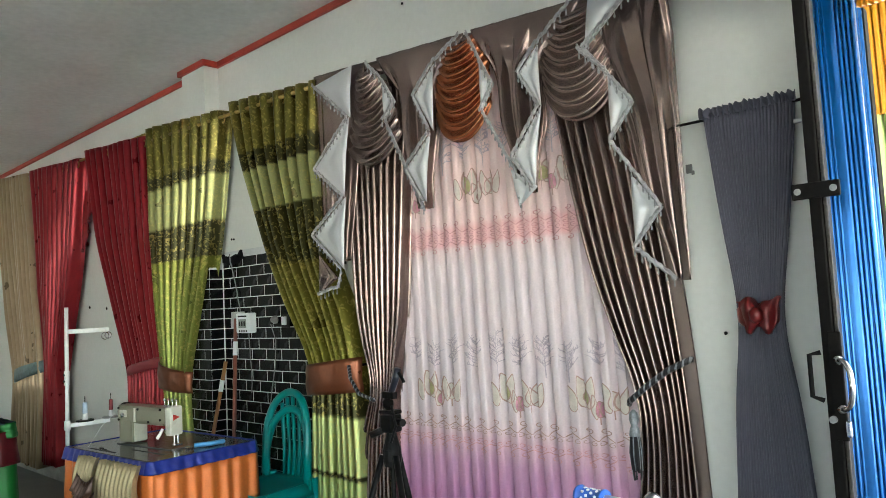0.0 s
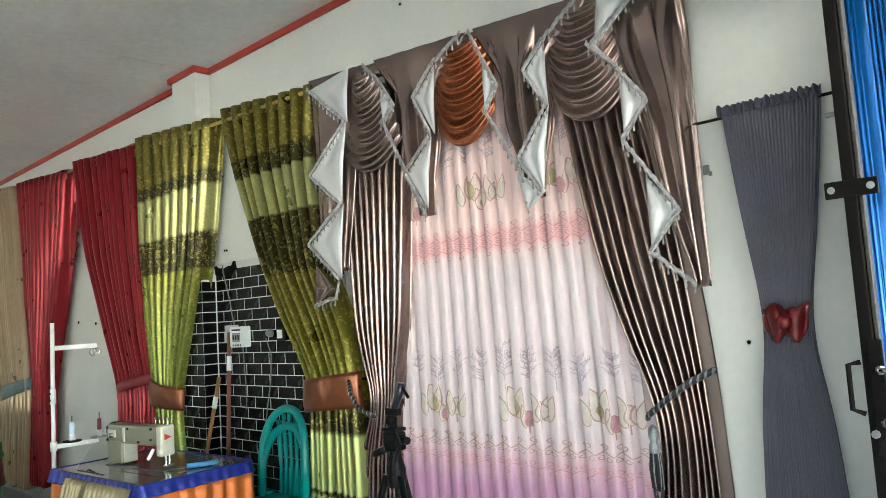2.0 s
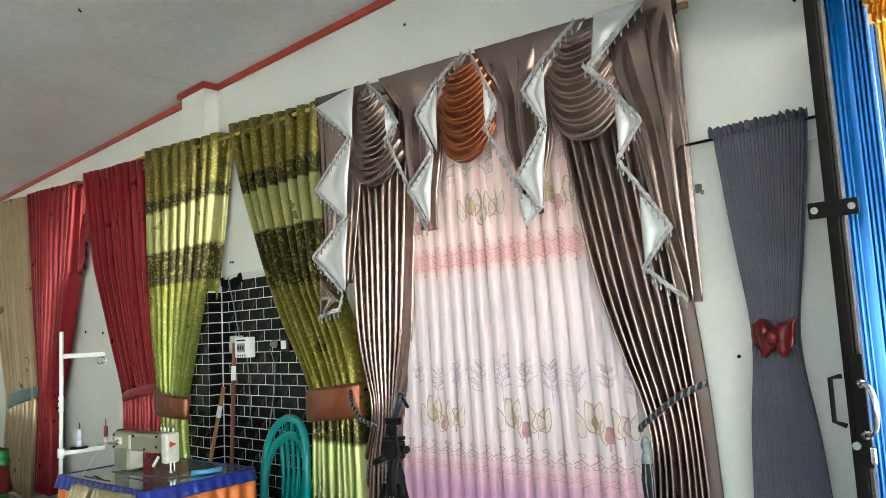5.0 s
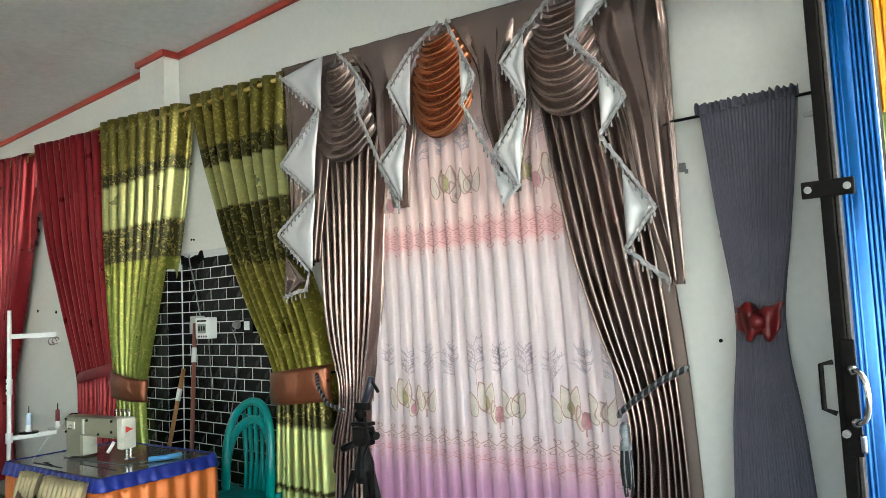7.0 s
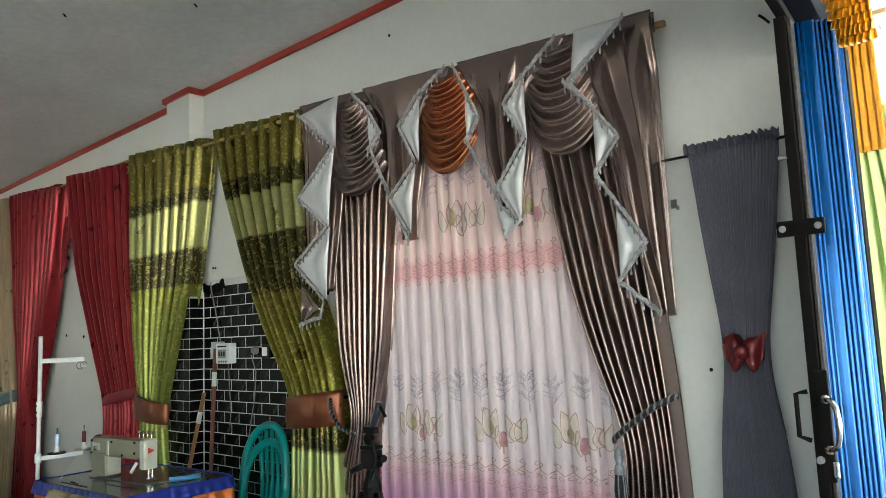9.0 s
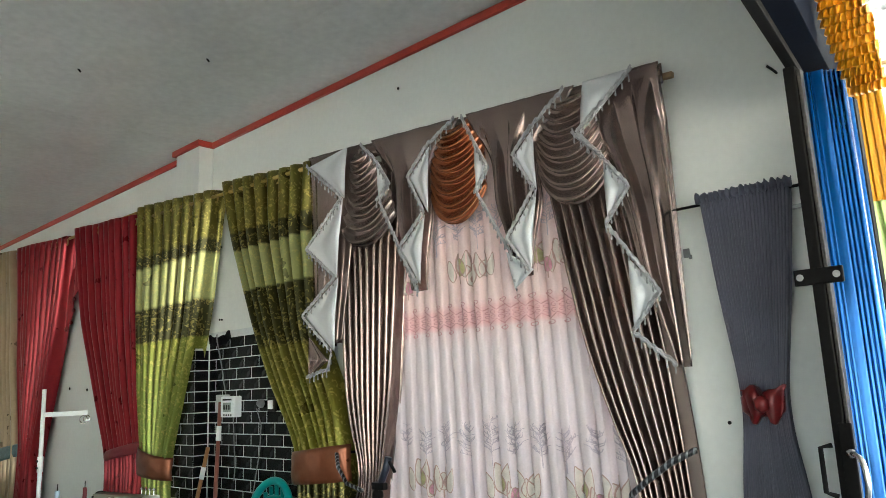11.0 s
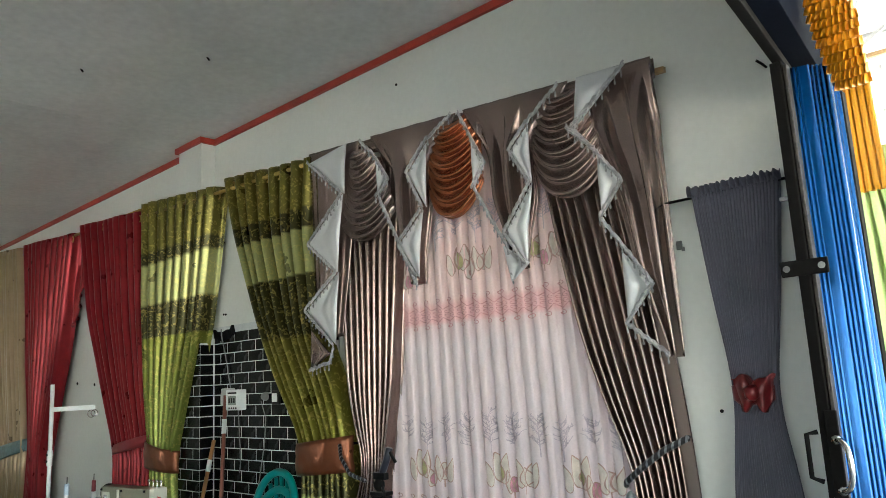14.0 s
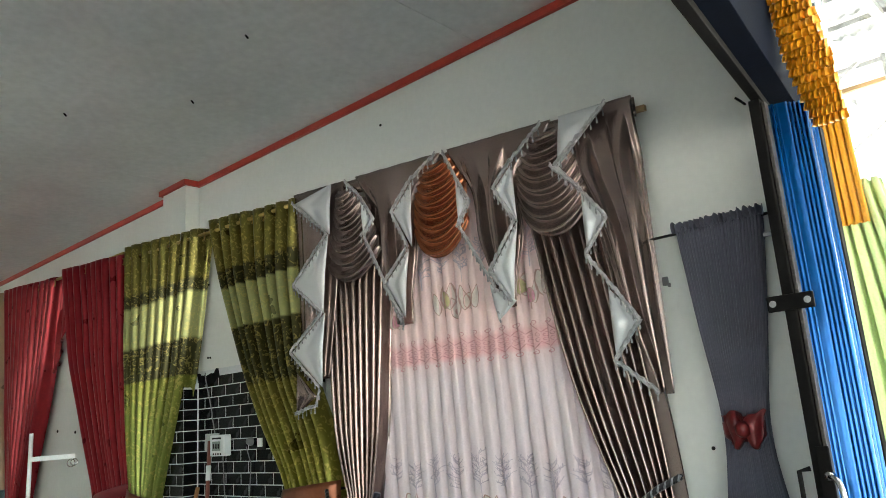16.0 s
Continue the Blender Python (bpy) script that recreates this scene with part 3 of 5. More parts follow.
# slate curtain on its own short rod
SL = [(1.9, -0.945, -0.67), (1.87, -0.938, -0.675), (1.59, -0.914, -0.71), (1.31, -0.877, -0.753), (1.24, -0.878, -0.759), (1.02, -0.909, -0.725), (0.06, -0.96, -0.66)]
slate = thing("curtain", (-0.8, ROD_Y, 0.06), "slate blue gathered curtain tied with a crimson bow", "curtain", "curtains along the wall")
sp = pleated(SL, ROD_Y, 26, 0.011, 21, 0.8, 0.2, 0.0, 0.0, 0.0, 2.2)
drape("panel", sp, 1.9, 0.06, 26, M_SLATE, slate, "", 60, 9)
rod((-1.06, ROD_Y, 1.885), (-0.62, ROD_Y, 1.885), 0.0045, M_STEEL, "thin black curtain rod with the slate curtain", False)

# twisted ropes that hold the two drapes
M_CORDA = mat("black_cord", (0.006, 0.006, 0.009), 0.45, 0.0, 0.3, 80, 300, 0.2)
M_CORDB = mat("grey_cord", (0.22, 0.235, 0.25), 0.45, 0.1, 0.3, 80, 300, 0.2)


def rope(pts, radius, parent, turns):
    path = [Vector(p) for p in pts]
    n = turns * 10
    for strand, m in ((0, M_CORDA), (1, M_CORDB), (2, M_CORDA)):
        line = []
        for i in range(n + 1):
            f = i / n * (len(path) - 1)
            k = min(len(path) - 2, int(f))
            c = path[k].lerp(path[k + 1], f - k)
            a = 2 * math.pi * (turns * i / n + strand / 3)
            line.append(c + Vector((0.25 * math.cos(a), math.cos(a), math.sin(a))) * radius * 0.6)
        part("cord", tube(line, radius * 0.62, sides=6), m, parent, smooth=True)


rope_r = part("tie_rope", tube([(-1.08, 2.16, 1.12), (-1.08, WALL, 1.12)], 0.006), M_STEEL, BIG, "twisted black and grey rope tieback")
rope([(-1.0, 2.12, 1.15), (-1.07, 2.095, 1.115), (-1.14, 2.085, 1.065), (-1.21, 2.1, 1.015), (-1.235, 2.14, 1.0)], 0.009, rope_r, 14)
rope_l = part("tie_rope", tube([(-2.66, 2.15, 1.09), (-2.66, WALL, 1.09)], 0.006), M_STEEL, BIG, "twisted black and grey rope tieback")
rope([(-2.665, 2.13, 1.09), (-2.62, 2.1, 1.04), (-2.55, 2.09, 0.975), (-2.46, 2.1, 0.95)], 0.0075, rope_l, 12)
tassel = part("tassel", lathe([(0.004, 0.06), (0.013, 0.05), (0.016, 0.03), (0.01, 0.01), (0.015, 0.0), (0.018, -0.02), (0.014, -0.025)], (-1.195, 2.09, 0.93)), M_CORDB, BIG, "grey and black tassel", True)
rnd = random.Random(8)
for k in range(26):
    a = 2 * math.pi * k / 26
    bx, by = -1.195 + 0.012 * math.cos(a), 2.09 + 0.012 * math.sin(a)
    L = rnd.uniform(0.11, 0.15)
    part("thread", tube([(bx, by, 0.92), (bx + 0.006 * math.cos(a), by + 0.006 * math.sin(a), 0.92 - L * 0.5), (bx + rnd.uniform(-0.004, 0.006), by, 0.92 - L)], 0.003, sides=5), M_CORDA if k % 4 else M_CORDB, BIG)

# ---- embroidery on the sheer ----
M_OUT = mat("mauve_thread", (0.47, 0.3, 0.27), 0.7, 0, 0.2, 40, 300, 0.2)
M_OLIVEF = mat("sage_thread", (0.44, 0.4, 0.2), 0.7, 0, 0.2, 40, 300, 0.2)
M_PINKF = mat("rose_thread", (0.6, 0.27, 0.34), 0.7, 0, 0.2, 40, 300, 0.2)
M_TREE = mat("lilac_thread", (0.5, 0.42, 0.47), 0.7, 0, 0.2, 40, 300, 0.2)
M_SCROLL = mat("rose_cord", (0.58, 0.3, 0.31), 0.7, 0, 0.2, 40, 300, 0.2)
SW = 1.3


def cloth(u, z, lift=0.003):
    p = sheer_place(min(1, max(0, u)), z)
    return Vector((p.x, p.y - lift, p.z))


def stitch(bm, pts, w, lift=0.0066):
    """A stitched line in the cloth's own (u, z)."""
    prev = None
    for i, (u, z) in enumerate(pts):
        u0, z0 = pts[max(0, i - 1)]
        u1, z1 = pts[min(len(pts) - 1, i + 1)]
        du, dz = (u1 - u0) * SW, z1 - z0
        L = math.hypot(du, dz) or 1
        nu, nz = -dz / L * w / 2 / SW, du / L * w / 2
        a, b = bm.verts.new(cloth(u + nu, z + nz, lift)), bm.verts.new(cloth(u - nu, z - nz, lift))
        if prev:
            bm.faces.new((prev[0], a, b, prev[1]))
        prev = (a, b)


def petal(u0, z0, h, w, lean=0.0, n=22):
    """Closed outline of a pointed petal, foot at (u0, z0)."""
    left, right = [], []
    for i in range(n + 1):
        t = i / n
        half = w / 2 * math.sin(math.pi * t ** 0.75) ** 0.8 if 0 < t < 1 else 0
        c = u0 + lean * t * t / SW
        left.append((c - half / SW, z0 + h * t))
        right.append((c + half / SW, z0 + h * t))
    return left, right


def filled(bm, left, right, lift=0.0052, cols=10):
    rows = []
    for (ul, z), (ur, _) in zip(left, right):
        rows.append([bm.verts.new(cloth(ul + (ur - ul) * c / cols, z, lift)) for c in range(cols + 1)])
    for a, b in zip(rows, rows[1:]):
        for c in range(cols):
            bm.faces.new((a[c], a[c + 1], b[c + 1], b[c]))


M_PALEF = mat("cream_thread", (0.68, 0.6, 0.54), 0.7, 0, 0.1, 40, 300, 0.2)


def tulip(u0, z0, h, fill):
    if u0 < 0.02:
        return
    for side in (-1, 1):
        bm = bmesh.new()
        filled(bm, *petal(u0 + side * 0.15 * h / SW, z0 + 0.04 * h, 1.0 * h, 0.3 * h, side * 0.1 * h), lift=0.004)
        part("tulip_petal", bm, M_PALEF, BIG, smooth=True)
    bm = bmesh.new()
    l, r = petal(u0, z0 + 0.1 * h, 0.66 * h, 0.34 * h)
    filled(bm, l, r)
    part("tulip_petal", bm, fill, BIG, smooth=True)
    bm = bmesh.new()
    for side in (-1, 1):
        l2, r2 = petal(u0 + side * 0.15 * h / SW, z0 + 0.04 * h, 1.0 * h, 0.3 * h, side * 0.1 * h)
        stitch(bm, l2 if side < 0 else r2, 0.0036)
        stitch(bm, r2 if side < 0 else l2, 0.003)
    stitch(bm, l, 0.003)
    stitch(bm, r, 0.003)
    stitch(bm, [(u0, z0 + 0.12 * h - 0.3 * h * k / 8) for k in range(9)], 0.003)
    tagged(part("tulip_outline", bm, M_OUT, BIG), kind="stuff")


def leaf_line(u0, z0, h, lean, fill):
    if u0 < 0.02:
        return
    bm = bmesh.new()
    filled(bm, *petal(u0, z0, h, 0.3 * h, lean), lift=0.004)
    part("leaf", bm, M_PALEF, BIG, smooth=True)
    l, r = petal(u0, z0, h, 0.3 * h, lean)
    bm = bmesh.new()
    stitch(bm, l, 0.003)
    stitch(bm, r, 0.003)
    tagged(part("leaf_outline", bm, M_OUT, BIG), kind="stuff")


def tree(u0, z0, h, seed):
    rr = random.Random(seed)
    bm = bmesh.new()
    lean = rr.uniform(-0.05, 0.05)

    def twig(u, z, a, length, w):
        bend = rr.uniform(-0.25, 0.25)
        pts = [(u + math.sin(a + bend * k / 4) * length * k / 4 / SW, z + math.cos(a + bend * k / 4) * length * k / 4) for k in range(5)]
        stitch(bm, pts, w, 0.005)
        return pts

    trunk = [(u0 + lean * h * k / 10 / SW, z0 + h * k / 10) for k in range(11)]
    stitch(bm, trunk[:6], 0.004, 0.005)
    stitch(bm, trunk[5:], 0.0026, 0.005)
    for k in range(18):
        v = 0.28 + 0.66 * k / 17
        side = 1 if k % 2 else -1
        reach = h * (0.25 * math.sin(math.pi * (0.2 + 0.72 * (1 - v))) + rr.uniform(0.0, 0.05))
        limb = twig(u0 + lean * h * v / SW, z0 + h * v, side * rr.uniform(0.35, 1.15), reach, 0.0026)
        for q in (1, 2, 2, 3, 4):
            twig(*limb[q], side * rr.uniform(-0.35, 1.1), reach * rr.uniform(0.25, 0.45), 0.002)
    tagged(part("tree_motif", bm, M_TREE, BIG), kind="stuff")


for xs, z0, wide, s in (((-2.55, -2.19, -1.77, -1.415, -1.04), 0.915, 1.33, 1.0), ((-2.29, -1.93, -1.57, -1.22), 1.755, 1.26, 1.0)):
    for k, xc in enumerate(xs):
        uc = (xc * 1.012 + 2.5) / (wide + 0.04)
        tulip(uc + 0.008, z0, 0.088 * s, M_PINKF)
        tulip(uc - 0.03, z0 + 0.035, 0.115 * s, M_OLIVEF)
        tulip(uc + 0.052, z0 + 0.025, 0.105 * s, M_PALEF)
        leaf_line(uc - 0.068, z0 + 0.025, 0.095, -0.012, M_OLIVEF)
        leaf_line(uc + 0.085, z0 + 0.03, 0.095, 0.014, M_PINKF)
for k in range(12):
    tree(0.03 + k * 0.085 + 0.01 * math.sin(3.1 * k), 1.045 + 0.012 * (k % 2), 0.15 + 0.012 * math.sin(5.3 * k), 40 + k)
    tree(0.035 + k * 0.085, 1.9, 0.16, 70 + k)


def scroll(z0, h, m, flip=1, seed=0):
    """A running border of waves with curls at their crests."""
    bm = bmesh.new()
    waves = 19
    for k in range(waves):
        a = k / waves
        pts = [(a + t / 40 / waves, z0 + flip * h * math.sin(2 * math.pi * t / 40) * 0.5) for t in range(41)]
        stitch(bm, pts, 0.0032)
        for s, off in ((1, 0.25), (-1, 0.75)):
            cu, cz = a + off / waves, z0 + flip * s * h * 0.5
            for d in (-1, 1):
                curl = []
                for q in range(19):
                    an, rr_ = -1.57 + q * 0.36, 0.0095 * (1 - q / 24)
                    curl.append((cu + d * (0.012 + rr_ * math.cos(an)) / SW, cz + s * flip * (0.009 + rr_ * math.sin(an))))
                stitch(bm, curl, 0.0024)
    tagged(part("scroll_border", bm, m, BIG), kind="stuff")


scroll(0.856, 0.026, M_OUT, 1)
scroll(0.775, 0.02, M_SCROLL, -1)
scroll(1.665, 0.03, M_SCROLL, 1)
scroll(1.60, 0.028, M_SCROLL, -1)

# bow of the slate curtain
bow = part("bow", lathe([(0.045, -0.035), (0.062, -0.02), (0.064, 0.02), (0.045, 0.035)], (-0.818, 2.2, 1.275)), M_BOW, slate, "crimson satin bow", True)
for s in (-1, 1):
    grid = []
    for r in range(13):
        v = r / 12
        row = []
        for c in range(15):
            a = 2 * math.pi * c / 14
            w = 0.014 + 0.05 * math.sin(math.pi * min(1, v * 0.62 + 0.04)) * (1 - 0.25 * v)
            row.append((-0.797 + s * 0.052 * v + 0.012 * s * math.sin(a) * v, 2.14 + 0.026 * math.cos(a) * math.sin(math.pi * min(1, v + 0.1)) - 0.006 * math.sin(5 * a), 1.277 + w * math.sin(a) + 0.008 * math.sin(7 * v + s) + 0.006 * math.sin(3 * a)))
        grid.append(row)
    sheet("bow_loop", grid, M_BOW, bow, "", 0.003)
part("bow_knot", lathe([(0.008, -0.022), (0.02, -0.012), (0.022, 0.01), (0.01, 0.022)], (-0.797, 2.115, 1.277), sides=10), M_BOW, bow, smooth=True)
# frilled heading over the slate curtain's rod
grid = []
for r in range(7):
    v = r / 6
    row = []
    for c in range(220):
        u = c / 219
        f = math.sin(2 * math.pi * 15 * u + 4 * noise.noise((u * 9, 0, 0)))
        row.append((-0.95 + 0.285 * u, ROD_Y - 0.012 - (0.005 + 0.008 * math.sin(math.pi * v)) * f, 1.885 + 0.03 * v + 0.012 * v * noise.noise((u * 25, 1, 0)) + 0.001 * f))
    grid.append(row)
sheet("heading_frill", grid, M_SLATE, slate, "", 0.002)

# short crimson swag with pompoms between the crimson curtains
rs = thing("curtain_swag", (-5.95, 2.23, 1.95), "dark crimson hanging swag edged with small pompoms", "curtain swag")
grid = []
for r in range(19):
    v = r / 18
    row = []
    for c in range(25):
        u = c / 24
        row.append((-6.2 + 0.55 * u, 2.245 + 0.012 * math.cos(26 * u + v), 2.64 - v * (0.68 - 0.5 * math.sin(math.pi * min(1, max(0, (u - 0.12) * 1.1))) * 0.75 + 0.1 * u)))
    grid.append(row)
sheet("cloth", grid, M_RED, rs, "", 0.003)
for c in range(0, 25, 2):
    part("pompom", lathe([(0.004, 0.0), (0.014, -0.012), (0.014, -0.026), (0.004, -0.036)], Vector(grid[18][c]), sides=8), M_BOW, rs, smooth=True)

# ---- black brick panel on the wall ----
M_TORN = mat("torn_black_sheet", (0.004, 0.004, 0.005), 0.8, 0, 0.4, 20, 100, 0.3, 0.1)


def brick_mesh(w, h, d=0.0012):
    bm = box((0, -d, 0), (w, 0.002, h), 0.0006)
    me = bpy.data.meshes.new("brick")
    bm.to_mesh(me)
    bm.free()
    me.materials.append(M_BRICK)
    return me


BW, BH, J = 0.15, 0.0605, 0.0048
JV = 0.0075
FULL, HALF, SIDE = brick_mesh(BW - JV, BH - J), brick_mesh(BW * 0.5 - JV, BH - J), brick_mesh(0.09 - J, BH - J)


def brick_panel():
    base = tagged(part("brick_panel", box((-4.053, WALL - 0.004, 0.0), (-2.85, WALL, 1.735)), M_GROUT), "black glossy foam brick panelling with white joints", "wall panel", kind="structure")
    part("pilaster_sheet", box((-4.344, 2.196, 0.0), (-4.052, 2.2, 1.735)), M_GROUT, base)
    part("side_sheet", box((-4.055, 2.196, 0.0), (-4.051, WALL - 0.004, 1.735)), M_GROUT, base)
    rr = random.Random(2)
    rows = int(1.72 / BH)
    for r in range(rows):
        z = 0.004 + r * BH
        if z + BH > 1.74:
            continue
        top = r >= rows - 1
        x = -4.045 - (BW / 2 if r % 2 else 0)
        k = 0
        while x < -2.9:
            cut = x < -4.05
            if x + BW < -2.84:
                ob = link("brick", HALF if cut else FULL, None, base)
                ob.location = (x + (BW / 2 if cut else 0), WALL - 0.004 - rr.uniform(0, 0.0008), z)
            x += BW
            k += 1
        for x0 in ((-4.344, -4.194) if r % 2 else (-4.344 + 0.0, -4.27, -4.12)):
            me = FULL if r % 2 else (HALF if x0 != -4.27 else FULL)
            ob = link("brick", me, None, base)
            ob.location = (x0 + J / 2, 2.196 - rr.uniform(0, 0.0008), z)
        if not top:
            ob = link("brick", SIDE, None, base)
            ob.matrix_basis = pose(-4.051, 2.2, z, 0, 0, 90)
    # the peeling upper edge
    grid = []
    for r in range(6):
        v = r / 5
        row = []
        for c in range(41):
            u = c / 40
            edge = 1.7 + 0.03 * abs(2 * u - 0.9) + 0.012 * noise.noise((u * 6, 4, 0)) + 0.006 * noise.noise((u * 22, 4, 0))
            row.append((-4.05 + 0.24 * u, WALL - 0.007 - 0.014 * v * v * (0.6 + 0.5 * noise.noise((u * 7, 2, v))), edge - 0.055 * (1 - v)))
        grid.append(row)
    sheet("peeled_edge", grid, M_TORN, base, "torn curling upper edge", 0.003)


brick_panel()


# ---- electric things on the panel ----
def meter():
    t = thing("power_meter", (-3.8, WALL, 1.3), "white electronic meter on a pale grey wall box", "meter")
    part("back_box", box((-3.93, WALL - 0.03, 1.27), (-3.8, WALL - 0.012, 1.37), 0.006), mat("pale_grey_plastic", (0.5, 0.5, 0.49), 0.5), t)
    part("case", box((-3.825, WALL - 0.06, 1.245), (-3.68, WALL - 0.012, 1.36), 0.008), M_WHITE, t)
    part("display", box((-3.795, WALL - 0.063, 1.275), (-3.715, WALL - 0.058, 1.325), 0.002), mat("lcd_grey", (0.32, 0.36, 0.33), 0.25), t)
    for x in (-3.785, -3.76, -3.735):
        part("digit_bar", box((x, WALL - 0.065, 1.287), (x + 0.012, WALL - 0.062, 1.313)), M_BLACK, t)
    part("print_bar", box((-3.8, WALL - 0.062, 1.337), (-3.71, WALL - 0.0595, 1.346)), M_BLACK, t)
    for k in range(4):
        part("terminal_slot", box((-3.79 + 0.024 * k, WALL - 0.062, 1.252), (-3.78 + 0.024 * k, WALL - 0.0595, 1.262)), M_BLACK, t)


meter()


def wire(label, pts, r=0.0025, m=None):
    t = thing("cable", pts[0], label, "cable")
    n, out = len(pts), []
    for i in range((n - 1) * 6 + 1):
        f = i / 6
        k = min(n - 2, int(f))
        p = Vector(pts[k]).lerp(Vector(pts[k + 1]), f - k)
        out.append(p + Vector((0.004 * noise.noise((i * 0.3, pts[0][0], 0)), 0, 0)))
    part("lead", tube(out, r, sides=6), m or M_BLACK, t, smooth=True)


M_GREYLEAD = mat("grey_cable", (0.17, 0.17, 0.17), 0.5)
yw = WALL - 0.016
wire("black cable rising from the meter over the bricks", [(-3.84, yw, 1.36), (-3.87, yw, 1.45), (-3.9, yw, 1.56), (-3.93, yw - 0.01, 1.68), (-3.95, yw, 1.72)], 0.0035, M_GREYLEAD)
wire("grey cable hanging below the meter", [(-3.76, yw, 1.245), (-3.75, yw, 1.1), (-3.74, yw, 0.95), (-3.75, yw, 0.9)], 0.003, M_GREYLEAD)
wire("grey flex hanging from the wall socket", [(-3.48, yw - 0.03, 1.29), (-3.485, yw, 1.2), (-3.5, yw, 1.05), (-3.54, yw, 0.92), (-3.57, yw, 0.8)], 0.003, M_GREYLEAD)


def socket():
    t = thing("wall_socket", (-3.385, WALL, 1.31), "white square wall socket on black bricks", "socket")
    part("plate", box((-3.42, WALL - 0.022, 1.27), (-3.345, WALL - 0.012, 1.345), 0.004), M_BLACK, t)
    part("switch", box((-3.405, WALL - 0.03, 1.285), (-3.365, WALL - 0.02, 1.33), 0.003), M_WHITE, t)
    t = thing("plug", (-3.485, WALL, 1.31), "grey round plug sitting in a socket", "plug")
    bm = lathe([(0.022, 0), (0.023, 0.012), (0.015, 0.028), (0.009, 0.032)], (0, 0, 0))
    bm.transform(Matrix.Translation((-3.48, WALL - 0.012, 1.315)) @ pose(0, 0, 0, 90))
    part("body", bm, M_GREYLEAD, t, smooth=True)


socket()


def broom(foot, tip, m, label):
    t = thing("broom", foot, label, "broom")
    f, e = Vector(foot), Vector(tip)
    part("stick", tube([f + (e - f) * 0.12, f + (e - f) * 0.5, e], 0.0115, sides=10), m, t, smooth=True)
    part("ferrule", tube([f + (e - f) * 0.84, f + (e - f) * 0.9], 0.014, sides=10), M_WHITE, t, smooth=True)
    bm = box((-0.13, -0.025, 0.06), (0.13, 0.025, 0.12), 0.01)
    bm.transform(Matrix.Translation(f))
    part("block", bm, m, t)
    bm = bmesh.new()
    rr = random.Random(4)
    for i in range(60):
        x, y = rr.uniform(-0.125, 0.125), rr.uniform(-0.02, 0.02)
        tube([f + Vector((x, y, 0.065)), f + Vector((x * 1.15, y * 1.6, 0.002))], 0.003, bm, 4)
    tagged(part("bristles", bm, M_BLACK, t), kind="stuff")


M_STICKA = mat("tan_stick", (0.32, 0.14, 0.05), 0.5, 0, 0.2, 12, stretch=(4, 4, 0.4))
M_STICKB = mat("red_brown_stick", (0.2, 0.06, 0.04), 0.45, 0, 0.2, 12, stretch=(4, 4, 0.4))
broom((-4.0, 2.02, 0.0), (-3.95, 2.235, 1.08), M_STICKA, "tan wooden broom leaning on the black bricks")
broom((-3.75, 2.13, 0.0), (-3.85, 2.25, 1.33), M_STICKB, "red-brown broom handle leaning on the black bricks")

# ---- sewing table ----
M_LAM = mat("grey_laminate", (0.14, 0.145, 0.145), 0.14, 0, 0.06, 4, 60, 0.02)
M_ROYAL = mat("royal_blue_satin", (0.006, 0.022, 0.22), 0.42, 0.1, 0.15, 14, 160, 0.05)
M_ORANGE = mat("orange_satin", (0.6, 0.16, 0.035), 0.4, 0.25, 0.1, 10, 160, 0.05)
M_CREAM = mat("cream_satin", (0.36, 0.29, 0.16), 0.4, 0.3, 0.12, 10, 160, 0.05)
M_DKBROWN = mat("dark_brown_satin", (0.07, 0.034, 0.022), 0.35, 0.3, 0.2, 12, 160, 0.05)
TX0, TX1, TY0, TY1, TZ = -3.81, -3.045, 1.325, 1.84, 0.76


def around(x0, x1, y0, y1, step):
    out = []
    for a, b in (((x0, y0), (x1, y0)), ((x1, y0), (x1, y1)), ((x1, y1), (x0, y1)), ((x0, y1), (x0, y0))):
        n = max(2, int(math.hypot(b[0] - a[0], b[1] - a[1]) / step))
        nx, ny = (b[1] - a[1]), -(b[0] - a[0])
        L = math.hypot(nx, ny)
        out += [(a[0] + (b[0] - a[0]) * k / n, a[1] + (b[1] - a[1]) * k / n, nx / L, ny / L) for k in range(n)]
    return out


def skirt(name, ring, z0, z1, m, parent, pitch, amp, flare=0.0, label="", rows=10, wild=0.0):
    grid = []
    for r in range(rows + 1):
        v = r / rows
        row = []
        for i, (x, y, nx, ny) in enumerate(ring):
            f = math.sin(2 * math.pi * i / pitch + 1.2 * noise.noise((i * 0.06, 0, z0)))
            o = 0.012 + amp * f * (0.4 + 0.6 * v) + flare * v + wild * noise.noise((i * 0.25, v * 3, z0))
            row.append((x + nx * o, y + ny * o, z0 + (z1 - z0) * v + wild * 0.6 * noise.noise((i * 0.2, v * 2, 7))))
        grid.append(row)
    return sheet(name, grid, m, parent, label, 0.003, True)


